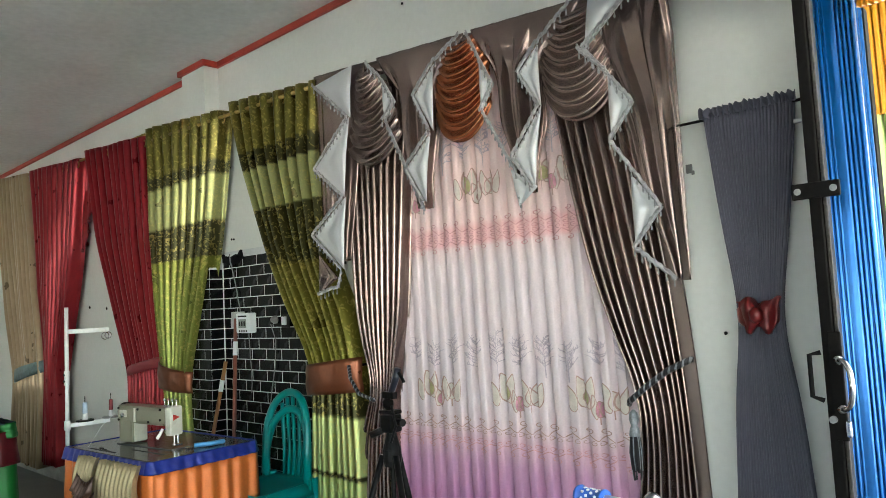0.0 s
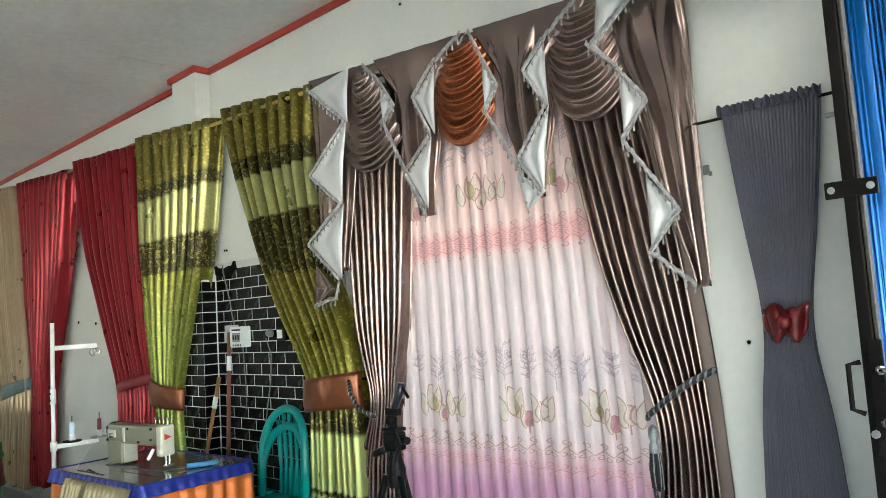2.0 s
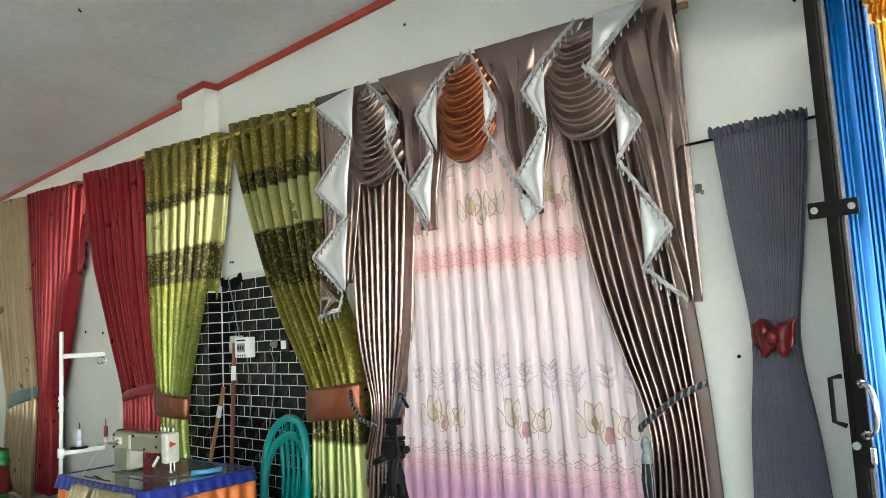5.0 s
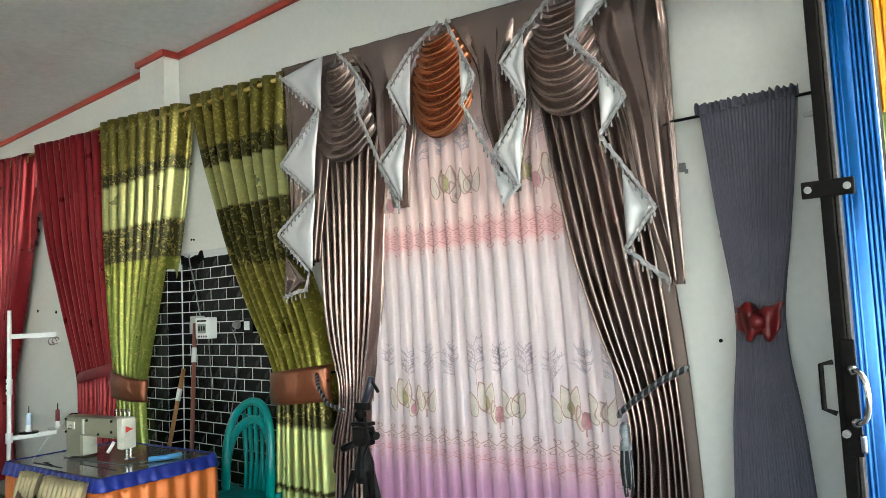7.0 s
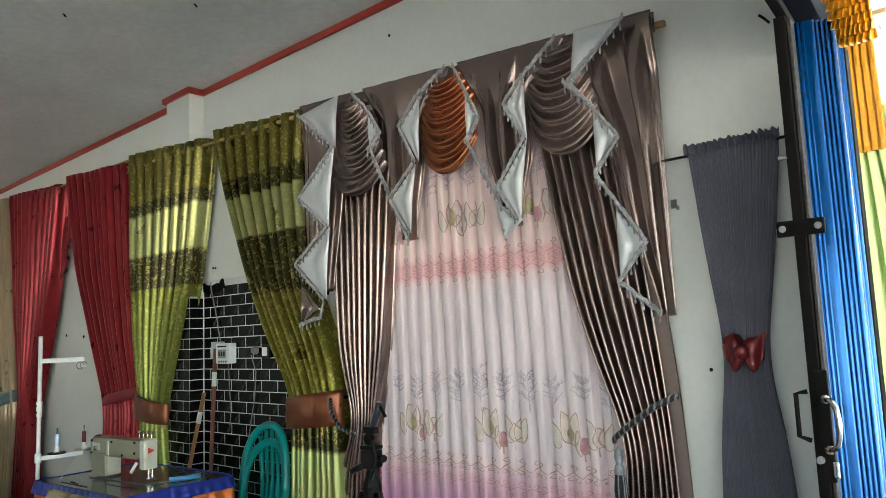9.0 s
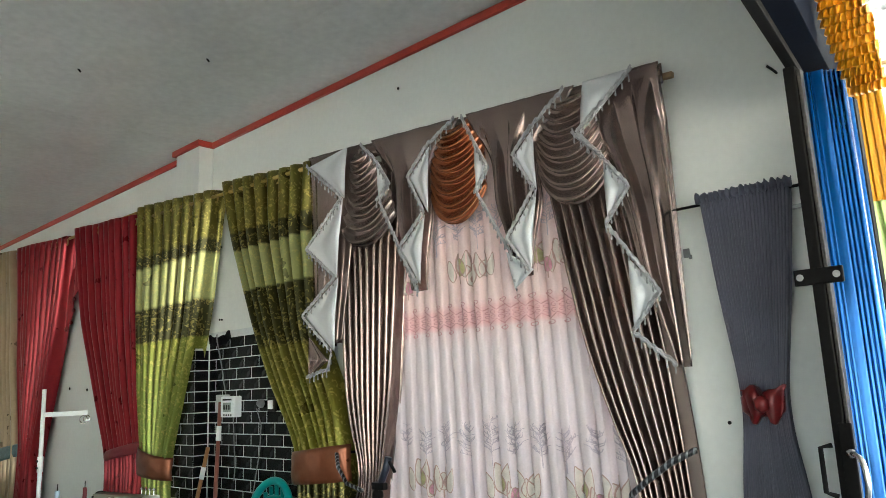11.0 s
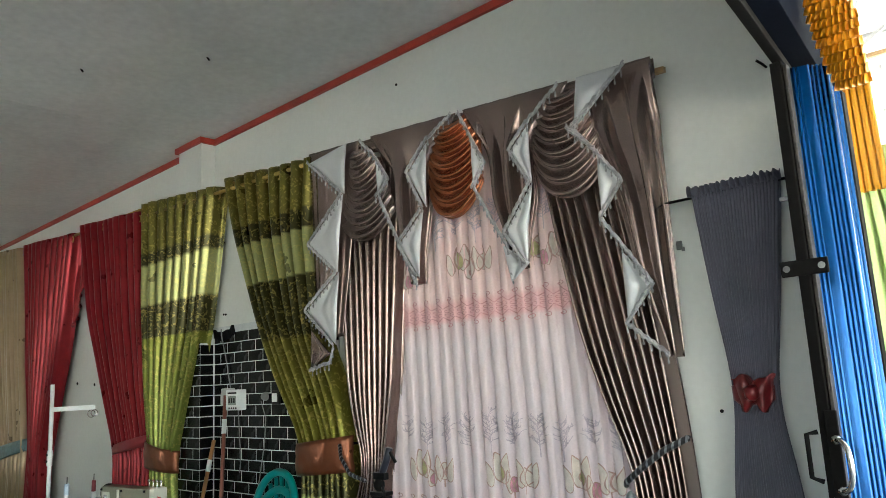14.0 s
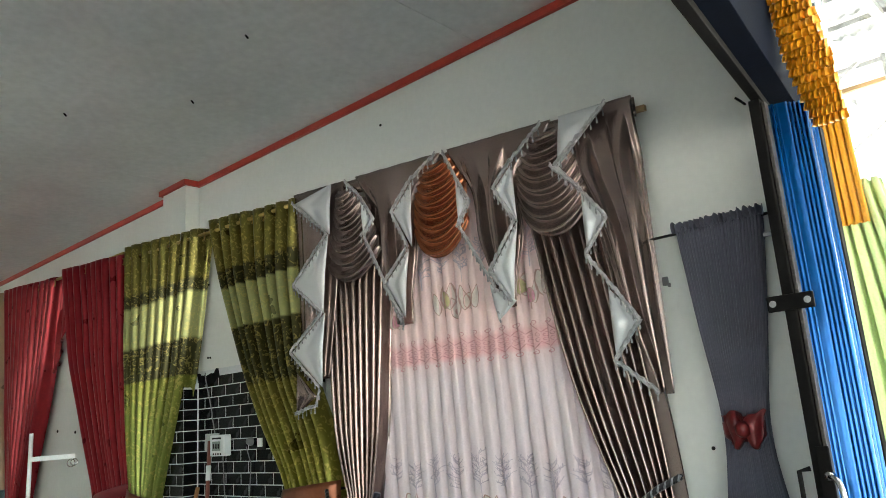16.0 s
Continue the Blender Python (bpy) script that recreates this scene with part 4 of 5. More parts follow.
def sewing_table():
    t = thing("sewing_table", ((TX0 + TX1) / 2, (TY0 + TY1) / 2, 0), "grey laminate sewing table with royal blue edging and orange pleated skirt", "table")
    part("tabletop", box((TX0, TY0, TZ - 0.03), (TX1, TY1, TZ), 0.005), M_LAM, t)
    ring = around(TX0, TX1, TY0, TY1, 0.006)
    skirt("edging", ring, TZ + 0.003, TZ - 0.05, M_ROYAL, t, 9, 0.003, 0.016, "royal blue gathered edging", 8, 0.003)
    skirt("skirt", ring, TZ - 0.04, 0.02, M_ORANGE, t, 13, 0.014, 0.02, "orange pleated satin skirt", 14, 0.004)
    for x in (TX0 + 0.06, TX1 - 0.06):
        for y in (TY0 + 0.06, TY1 - 0.06):
            part("leg", box((x - 0.02, y - 0.02, 0), (x + 0.02, y + 0.02, TZ - 0.03), 0.003), M_STEEL, t)
    part("slot", box((-3.66, 1.36, TZ), (-3.42, 1.368, TZ + 0.0015)), M_BLACK, t)
    for k in range(3):
        part("hinge_plate", box((-3.62 + 0.05 * k, 1.385 - 0.012 * k, TZ), (-3.59 + 0.05 * k, 1.395 - 0.012 * k, TZ + 0.002)), M_BLACK, t)
    part("seam", box((-3.42, 1.44, TZ), (-3.14, 1.446, TZ + 0.0012)), M_BLACK, t)
    t.rotation_euler.z = radians(4.5)


sewing_table()


def sample_cloth():
    """Cream gathered cloth with a brown frill, pinned over the table's front edge."""
    t = thing("draped_cloth", (-3.5, 1.27, 0.0), "cream gathered cloth with brown ruffle hung over the table edge", "cloth")
    for a, b, foot, s in ((-3.57, -3.41, -3.46, 1.0), (-3.37, -3.04, -3.16, 2.0)):
        grid = []
        n = 90
        for r in range(22):
            v = r / 21
            row = []
            for c in range(n + 1):
                u = c / n
                f = math.sin(2 * math.pi * (5 if s < 1.5 else 9) * u + s)
                x = a + (b - a) * u + (foot - (a + b) / 2) * v * 0.3
                row.append((x, 1.285 - 0.026 * f * (0.5 + v) - 0.035 * v - 0.02 * math.sin(math.pi * min(1, v * 3)), TZ - 0.012 - (0.62 + 0.08 * math.sin(5 * u)) * v))
            grid.append(row)
        sheet("cream_fall", grid, M_CREAM, t, "", 0.003)
    for k in range(9):
        grid = []
        n = 60
        cx, cz = -3.35 + 0.012 * math.sin(k * 1.9) - 0.004 * k, TZ - 0.06 - 0.06 * k
        for r in range(5):
            v = r / 4
            grid.append([(cx - 0.075 + 0.15 * c / n, 1.2 - 0.022 * v - 0.014 * v * math.sin(c * 0.7 + k), cz - 0.07 * v - 0.03 * math.sin(math.pi * c / n) + 0.008 * v * math.sin(c * 0.7 + k)) for c in range(n + 1)])
        sheet("ruffle", grid, M_DKBROWN, t, "dark brown satin ruffle", 0.003)
    t.rotation_euler.z = radians(4.5)


sample_cloth()


def sewing_machine():
    m_body = mat("khaki_enamel", (0.22, 0.215, 0.15), 0.3, 0.05, 0.06, 9)
    m_pale = mat("cream_enamel", (0.56, 0.56, 0.48), 0.3, 0.0, 0.05, 9)
    t = thing("sewing_machine", (-3.4, 1.56, TZ), "khaki industrial sewing machine with cream face plate", "sewing machine")
    part("bed", box((-3.66, 1.49, TZ - 0.0), (-3.14, 1.62, TZ + 0.005), 0.002), M_LAM, t)
    part("pillar", box((-3.655, 1.5, TZ + 0.01), (-3.525, 1.6, 0.89), 0.012), m_body, t)
    # pale sheet on the pillar's +x side: light falling there, put into the colour
    part("pillar_lit_side", box((-3.527, 1.515, TZ + 0.015), (-3.52, 1.592, 0.875), 0.003), m_pale, t)
    part("arm", box((-3.67, 1.5, 0.868), (-3.185, 1.59, 0.962), 0.018), m_body, t)
    part("face_plate", box((-3.205, 1.495, 0.825), (-3.158, 1.575, 0.968), 0.012), m_pale, t, "cream face plate")
    bm = bmesh.new()
    a = [bm.verts.new(p) for p in ((-3.1555, 1.515, 0.93), (-3.1555, 1.515, 0.9), (-3.1555, 1.555, 0.913))]
    b = [bm.verts.new(v.co + Vector((-0.003, 0, 0))) for v in a]
    bm.faces.new(a), bm.faces.new(b[::-1])
    for k in range(3):
        bm.faces.new((a[k], b[k], b[(k + 1) % 3], a[(k + 1) % 3]))
    part("emblem", bm, mat("signal_red", (0.6, 0.04, 0.03), 0.4), t, "plain red triangle")
    part("dial", tube([(-3.6, 1.502, 0.91), (-3.6, 1.485, 0.91)], 0.012), M_CHROME, t, smooth=True)
    part("name_plate", box((-3.64, 1.497, 0.9), (-3.57, 1.5, 0.935)), m_pale, t)
    for x, z in ((-3.65, 0.945), (-3.65, 0.885), (-3.46, 0.945), (-3.25, 0.95), (-3.25, 0.9), (-3.36, 0.885)):
        part("screw", tube([(x, 1.503, z), (x, 1.494, z)], 0.006), M_BLACK, t)
    part("rib", box((-3.5, 1.494, 0.88), (-3.485, 1.502, 0.95), 0.002), m_pale, t)
    part("hand_wheel", tube([(-3.67, 1.565, 0.92), (-3.70, 1.565, 0.92)], 0.045, sides=20), M_BLACK, t)
    part("needle_bar", tube([(-3.18, 1.555, 0.83), (-3.18, 1.555, 0.785)], 0.006), M_CHROME, t)
    part("presser_foot", box((-3.195, 1.53, 0.773), (-3.165, 1.575, 0.783), 0.002), M_CHROME, t)
    part("presser_bar", tube([(-3.18, 1.535, 0.83), (-3.18, 1.535, 0.78)], 0.005), M_CHROME, t)
    part("tension_lever", tube([(-3.215, 1.49, 0.86), (-3.225, 1.475, 0.83), (-3.235, 1.47, 0.815)], 0.008), M_WHITE, t, smooth=True)
    for k in range(4):
        x = -3.3 + 0.035 * k
        part("thread_guide", tube([(x, 1.56, 0.96), (x, 1.56, 0.985), (x + 0.012, 1.55, 0.992)], 0.003), M_CHROME, t)
        part("guide_knob", lathe([(0.004, 0), (0.008, 0.006), (0.004, 0.014)], (x, 1.56, 0.985), sides=8), M_BOW if k == 1 else M_CHROME, t, smooth=True)
    part("thread", tube([(-3.67, 1.5, 0.93), (-3.69, 1.42, 0.86), (-3.72, 1.36, TZ + 0.003)], 0.0012, sides=4), M_WHITE, t)
    t.rotation_euler.z = radians(8)
    t.scale = (0.86, 0.86, 0.92)
    t.location.x -= 0.03


sewing_machine()


def thread_stand():
    t = thing("thread_stand", (-3.75, 1.33, TZ), "white thread stand with two arms clamped to the table", "thread stand")
    x, y = -3.83, 1.31
    part("pole", tube([(x, y, TZ - 0.04), (x, y, 1.43)], 0.0095, sides=12), M_WHITE, t, smooth=True)
    for z in (1.07, 1.1):
        part("screw", tube([(x, y - 0.008, z), (x, y - 0.016, z)], 0.006), M_BLACK, t)
    part("collar", tube([(x, y, 1.05), (x, y, 1.12)], 0.013, sides=12), M_WHITE, t, smooth=True)
    up = part("upper_arm", box((x - 0.01, y, 1.3), (x + 0.01, y + 0.2, 1.322), 0.002), M_WHITE, t)
    n = 16
    part("guide_ring", tube([(x, y + 0.185 + 0.018 * math.cos(2 * math.pi * k / n), 1.28 + 0.018 * math.sin(2 * math.pi * k / n)) for k in range(n + 1)], 0.0025, sides=6), M_CHROME, up)
    part("guide_ring", tube([(x + 0.012, y + 0.195 + 0.016 * math.cos(2 * math.pi * k / n), 1.283 + 0.016 * math.sin(2 * math.pi * k / n)) for k in range(n + 1)], 0.0025, sides=6), M_CHROME, up)
    low = part("lower_arm", box((x - 0.01, y, 0.845), (x + 0.01, y + 0.2, 0.865), 0.002), M_WHITE, t)
    part("collar", tube([(x, y, 0.835), (x, y, 0.878)], 0.015, sides=12), M_WHITE, t, smooth=True)
    for yy in (y + 0.075, y + 0.2):
        part("spool_plate", lathe([(0.04, 0), (0.042, 0.004), (0.04, 0.007)], (x + 0.02, yy, 0.868)), M_BLACK if yy < y + 0.1 else M_GALV, low)
        part("spool_pin", tube([(x + 0.02, yy, 0.87), (x + 0.02, yy, 0.99)], 0.0022), M_STEEL, low)
    for yy, m, lab, w in ((y + 0.075, mat("pale_blue_thread", (0.5, 0.62, 0.75), 0.6), "spool of pale blue thread on the stand", 0.011), (y + 0.2, mat("dark_red_thread", (0.2, 0.02, 0.03), 0.6), "spool of dark red thread on the stand", 0.009)):
        s = thing("thread_spool", (x + 0.02, yy, 0.875), lab, "thread spool")
        part("cone", lathe([(w * 1.3, 0.0), (w, 0.03), (w * 0.9, 0.035)], (x + 0.02, yy, 0.876)), M_WHITE, s, smooth=True)
        part("thread", lathe([(w, 0.03), (w * 1.1, 0.034), (w, 0.08), (w * 0.8, 0.083)], (x + 0.02, yy, 0.876)), m, s, smooth=True)


thread_stand()
tl = thing("scissors", (-3.1, 1.66, TZ), "small blue-handled thread snips lying on the table", "scissors")
part("handle", tube([(-3.16, 1.62, TZ + 0.012), (-3.12, 1.68, TZ + 0.014), (-3.13, 1.75, TZ + 0.012)], 0.011), mat("sky_blue_plastic", (0.08, 0.3, 0.6), 0.4), tl, smooth=True)
part("blade", box((-3.17, 1.58, TZ + 0.002), (-3.155, 1.63, TZ + 0.008), 0.001), M_CHROME, tl)


# ---- second skirted table ----
def cloth_table():
    t = thing("skirted_table", (-5.75, 1.2, 0), "small table with green and maroon satin skirt under dark cloth", "table")
    ring = around(-6.2, -5.33, 0.95, 1.5, 0.008)
    g, mrn, nv = mat("green_satin", (0.012, 0.2, 0.035), 0.4, 0.1, 0.12, 10), mat("maroon_satin", (0.13, 0.012, 0.018), 0.38, 0.1, 0.15, 10), mat("dark_teal_cloth", (0.012, 0.04, 0.06), 0.5, 0.1, 0.3, 20)
    part("tabletop", box((-6.2, 0.95, 0.68), (-5.33, 1.5, 0.7), 0.004), M_WOOD, t)
    skirt("green_skirt", ring, 0.5, 0.01, g, t, 14, 0.012, 0.03, "green satin skirt")
    skirt("maroon_band", ring, 0.68, 0.47, mrn, t, 18, 0.012, 0.03, "maroon satin band")
    skirt("green_frill", ring, 0.735, 0.64, g, t, 10, 0.01, 0.01, "green satin frill", 8, 0.012)
    grid = []
    for r in range(24):
        grid.append([(-6.22 + 0.9 * c / 30, 0.93 + 0.58 * r / 23, 0.73 + 0.02 * noise.noise((c * 0.5, r * 0.5, 0)) + 0.012 * noise.noise((c * 1.3, r * 1.2, 3))) for c in range(31)])
    sheet("top_cloth", grid, nv, t, "dark teal crumpled cloth", 0.004)
    for x in (-6.13, -5.4):
        for y in (1.02, 1.43):
            part("leg", box((x - 0.02, y - 0.02, 0), (x + 0.02, y + 0.02, 0.68), 0.003), M_STEEL, t)


cloth_table()


# ---- stacked plastic chairs ----
def chair():
    m = mat("teal_plastic", (0.0, 0.21, 0.2), 0.32, 0.0, 0.06, 8, 120, 0.03)
    t = thing("plastic_chair", (0, 0, 0), "teal moulded plastic chair with slatted back, stacked", "chair", "stacked plastic chairs")
    # local: faces -y, seat centre over the origin
    grid = []
    for r in range(15):
        v = r / 14
        row = []
        for c in range(15):
            u = 2 * c / 14 - 1
            w = 0.18 - 0.02 * v
            edge = max(abs(u) ** 6, abs(2 * v - 1) ** 6)
            row.append((w * u, -0.17 + 0.34 * v, 0.43 - 0.015 * (1 - edge) + 0.012 * (2 * v - 1) ** 2 - 0.02 * (1 - v) ** 6))
        grid.append(row)
    sheet("seat", grid, m, t, "", 0.012)
    rim = [(0.18 * sx * (1 - 0.05 * (y > 0)), y) for sx, y in ((-1, 0.16), (-1, 0.0), (-1, -0.15), (-0.9, -0.175), (0.9, -0.175), (1, -0.15), (1, 0.0), (1, 0.16))]
    g = [[(x * 1.0, y, 0.435) for x, y in rim], [(x * 1.04, y * 1.02, 0.40) for x, y in rim], [(x * 1.05, y * 1.02, 0.375) for x, y in rim]]
    sheet("apron", g, m, t, "", 0.008)
    for sx in (-1, 1):
        bm = bmesh.new()
        tube([(sx * 0.17, -0.15, 0.43), (sx * 0.19, -0.165, 0.2), (sx * 0.2, -0.175, 0.0)], [0.026, 0.022, 0.018], bm, 8)
        part("leg", bm, m, t, smooth=True)
        bm = bmesh.new()
        tube([(sx * 0.165, 0.16, 0.45), (sx * 0.185, 0.18, 0.22), (sx * 0.195, 0.2, 0.0)], [0.028, 0.024, 0.018], bm, 8)
        part("leg", bm, m, t, smooth=True)
    # arched frame of the back
    pts = []
    for k in range(25):
        a = math.pi * k / 24
        x = -0.165 * math.cos(a)
        rise = math.sin(a) ** 0.55
        z = 0.45 + 0.41 * rise
        pts.append((x * (1 + 0.06 * rise), 0.15 + 0.025 * (z - 0.45) / 0.41 - 0.03 * abs(math.cos(a)) ** 2, z))
    bm = tube(pts, 0.019, sides=10)
    part("back_frame", bm, m, t, smooth=True)
    for k in range(5):
        x = -0.08 + 0.04 * k
        zt = 0.84 - 0.25 * x * x / 0.04
        bm = bmesh.new()
        tube([(x * 0.85, 0.165, 0.44), (x, 0.185, 0.62), (x * 1.1, 0.182, zt)], [0.008, 0.009, 0.011], bm, 6)
        part("back_slat", bm, m, t, smooth=True)
    return t


CH = chair()
spot = pose(-3.17, 1.99, 0.0, 0, 0, 4)
for k in (1,):
    copy_thing(CH, spot @ pose(0, 0.0, 0.085 * k))
CH.matrix_basis = spot


# ---- camera tripod ----
def tripod():
    x, y = -2.01, 1.79
    t = thing("tripod", (x, y, 0), "black folding tripod standing before the curtain", "tripod")
    part("column", tube([(x, y, 0.35), (x, y, 0.95)], 0.009, sides=12), M_BLACK, t, smooth=True)
    part("shoulder", lathe([(0.03, 0.78), (0.034, 0.8), (0.034, 0.84), (0.025, 0.87), (0.018, 0.9)], (x, y, 0)), M_BLACK, t)
    for k in range(3):
        a = radians(100 + 120 * k)
        d = Vector((math.cos(a), math.sin(a), 0))
        p0, p1, p2 = Vector((x, y, 0.82)) + d * 0.035, Vector((x, y, 0.45)) + d * 0.15, Vector((x, y, 0.012)) + d * 0.28
        leg = part("leg", tube([p0, p1], 0.0115, sides=10), M_BLACK, t, smooth=True)
        part("lower_tube", tube([p1, p2], 0.007, sides=10), M_STEEL, leg, smooth=True)
        part("clamp", tube([p1 + Vector((0, 0, 0.03)), p1 - Vector((0, 0, 0.03))], 0.014), M_BLACK, leg)
        part("foot", lathe([(0.014, -0.012), (0.016, 0.0), (0.01, 0.02)], p2), M_BLACK, leg)
        part("brace", tube([Vector((x, y, 0.42)), Vector((x, y, 0.55)) + d * 0.125], 0.005), M_STEEL, leg)
    head = part("head", box((x - 0.03, y - 0.03, 0.9), (x + 0.03, y + 0.03, 0.965), 0.01), M_BLACK, t)
    part("tilt_knob", tube([(x + 0.03, y, 0.94), (x + 0.075, y - 0.01, 0.94)], 0.014), M_BLACK, head)
    part("grip", tube([(x - 0.02, y - 0.02, 0.91), (x - 0.065, y - 0.04, 0.89)], 0.013), M_BLACK, head, smooth=True)
    part("plate", box((x - 0.035, y - 0.025, 0.967), (x + 0.035, y + 0.025, 0.98), 0.003), M_BLACK, head)
    part("ball_joint", lathe([(0.01, 0), (0.02, 0.015), (0.02, 0.03), (0.01, 0.045)], (x - 0.01, y, 0.98)), M_STEEL, head, smooth=True)
    part("phone_clamp", box((x - 0.03, y - 0.012, 1.02), (x + 0.03, y + 0.012, 1.045), 0.004), M_BLACK, head)
    part("clamp_arm", tube([(x + 0.01, y, 1.045), (x + 0.035, y, 1.09), (x + 0.05, y, 1.13)], 0.013), mat("blue_black_plastic", (0.02, 0.025, 0.04), 0.35), head, smooth=True)
    part("clamp_lever", tube([(x + 0.05, y, 1.12), (x + 0.09, y - 0.01, 1.085)], 0.006), M_BLACK, head)
    part("strap", tube([(x + 0.03, y - 0.02, 1.0), (x + 0.06, y - 0.03, 0.93), (x + 0.03, y - 0.03, 0.87)], 0.005), M_BLACK, head)


tripod()


# ---- child's scooter whose handlebar stands in front ----
def scooter():
    m_b = mat("blue_rubber", (0.02, 0.11, 0.5), 0.4, 0, 0.1, 20)
    t = thing("kick_scooter", (-0.77, 1.3, 0), "child's scooter with blue dotted handlebar grips", "scooter")
    a, b = Vector((-0.89, 1.31, 0.94)), Vector((-0.63, 1.29, 0.938))
    c = (a + b) / 2
    part("handlebar", tube([a.lerp(b, 0.2), b.lerp(a, 0.2)], 0.011, sides=12), M_WHITE, t, smooth=True)
    for p, q in ((a, a.lerp(b, 0.26)), (b, b.lerp(a, 0.26))):
        d = (q - p).normalized()
        grip = part("grip", tube([p, p + d * 0.006, p + d * 0.008, p.lerp(q, 0.9), p.lerp(q, 0.9), q], [0.021, 0.022, 0.017, 0.017, 0.021, 0.021], sides=14), m_b, t, "blue dotted rubber grip", True)
        for k in range(4):
            for j in range(8):
                an = 2 * math.pi * (j + 0.5 * (k % 2)) / 8
                o = p + d * (0.018 + 0.011 * k)
                s = Vector((0, math.cos(an), math.sin(an)))
                part("dot", tube([o + s * 0.0165, o + s * 0.0185], 0.0034, sides=6), M_WHITE, grip)
    part("bell", lathe([(0.006, 0.0), (0.017, 0.004), (0.016, 0.012), (0.008, 0.02)], c + Vector((0.045, 0, 0.011)), sides=14), M_CHROME, t, smooth=True)
    part("stem", tube([c, c + Vector((0, 0.02, -0.5)), c + Vector((0, 0.04, -0.8))], 0.015, sides=12), m_b, t, smooth=True)
    part("deck", box((-0.815, 0.85, 0.07), (-0.715, 1.32, 0.095), 0.008), m_b, t)
    for y in (1.36, 0.83):
        w = part("wheel", tube([(-0.785, y, 0.062), (-0.745, y, 0.062)], 0.06, sides=22), M_BLACK, t)
        part("hub", tube([(-0.79, y, 0.062), (-0.74, y, 0.062)], 0.022, sides=14), M_WHITE, w)
    part("fork", box((-0.795, 1.325, 0.06), (-0.735, 1.36, 0.16), 0.005), M_STEEL, t)


scooter()

# ---- nails, plugs and marks on the wall ----
for x, z, r in ((-3.939, 2.248, 0.006), (-3.945, 1.808, 0.006), (-3.92, 1.806, 0.006), (-0.964, 1.216, 0.0055), (-2.368, 2.759, 0.006), (-6.18, 1.471, 0.011), (-5.84, 1.452, 0.011), (-0.93, 1.55, 0.003), (-0.94, 1.53, 0.003)):
    n = thing("wall_plug", (x, WALL, z), "dark nail hole plug in the white wall", "wall plug", "wall plugs")
    bm = lathe([(r, 0.0), (r * 1.1, 0.004), (r * 0.5, 0.007)], (0, 0, 0), sides=10)
    bm.transform(Matrix.Translation((x, WALL, z)) @ pose(0, 0, 0, 90))
    part("head", bm, M_STEEL, n)
for x, y in ((-3.003, 1.657), (-3.503, 1.265), (-2.32, 1.517), (-2.95, 0.62)):
    n = thing("ceiling_nail", (x, y, CEIL), "small dark nail stuck in the ceiling board", "nail", "ceiling nails")
    part("shank", tube([(x, y, CEIL + 0.002), (x + 0.006, y + 0.01, CEIL - 0.014)], 0.004, sides=6), M_STEEL, n)
mk = thing("cable_clip", (-1.04, WALL, 1.756), "small grey broken clip stuck on the wall", "clip")
part("body", box((-1.053, WALL - 0.008, 1.742), (-1.032, WALL, 1.772), 0.003), M_GREYLEAD, mk)
part("ear", box((-1.036, WALL - 0.006, 1.736), (-1.026, WALL, 1.75), 0.002), M_GREYLEAD, mk)
for x, z in ((-0.696, 2.271),):
    h = thing("wall_hook", (x, WALL, z), "small dark hook screwed into the wall", "hook")
    part("shank", tube([(x, WALL, z), (x, WALL - 0.04, z), (x - 0.012, WALL - 0.05, z + 0.012)], 0.004), M_STEEL, h)

# ---- shop front ----
M_SCUFF = mat("scuffed_brown_steel", (0.05, 0.043, 0.038), 0.5, 0.4, 0.4, 30, 120, 0.2)


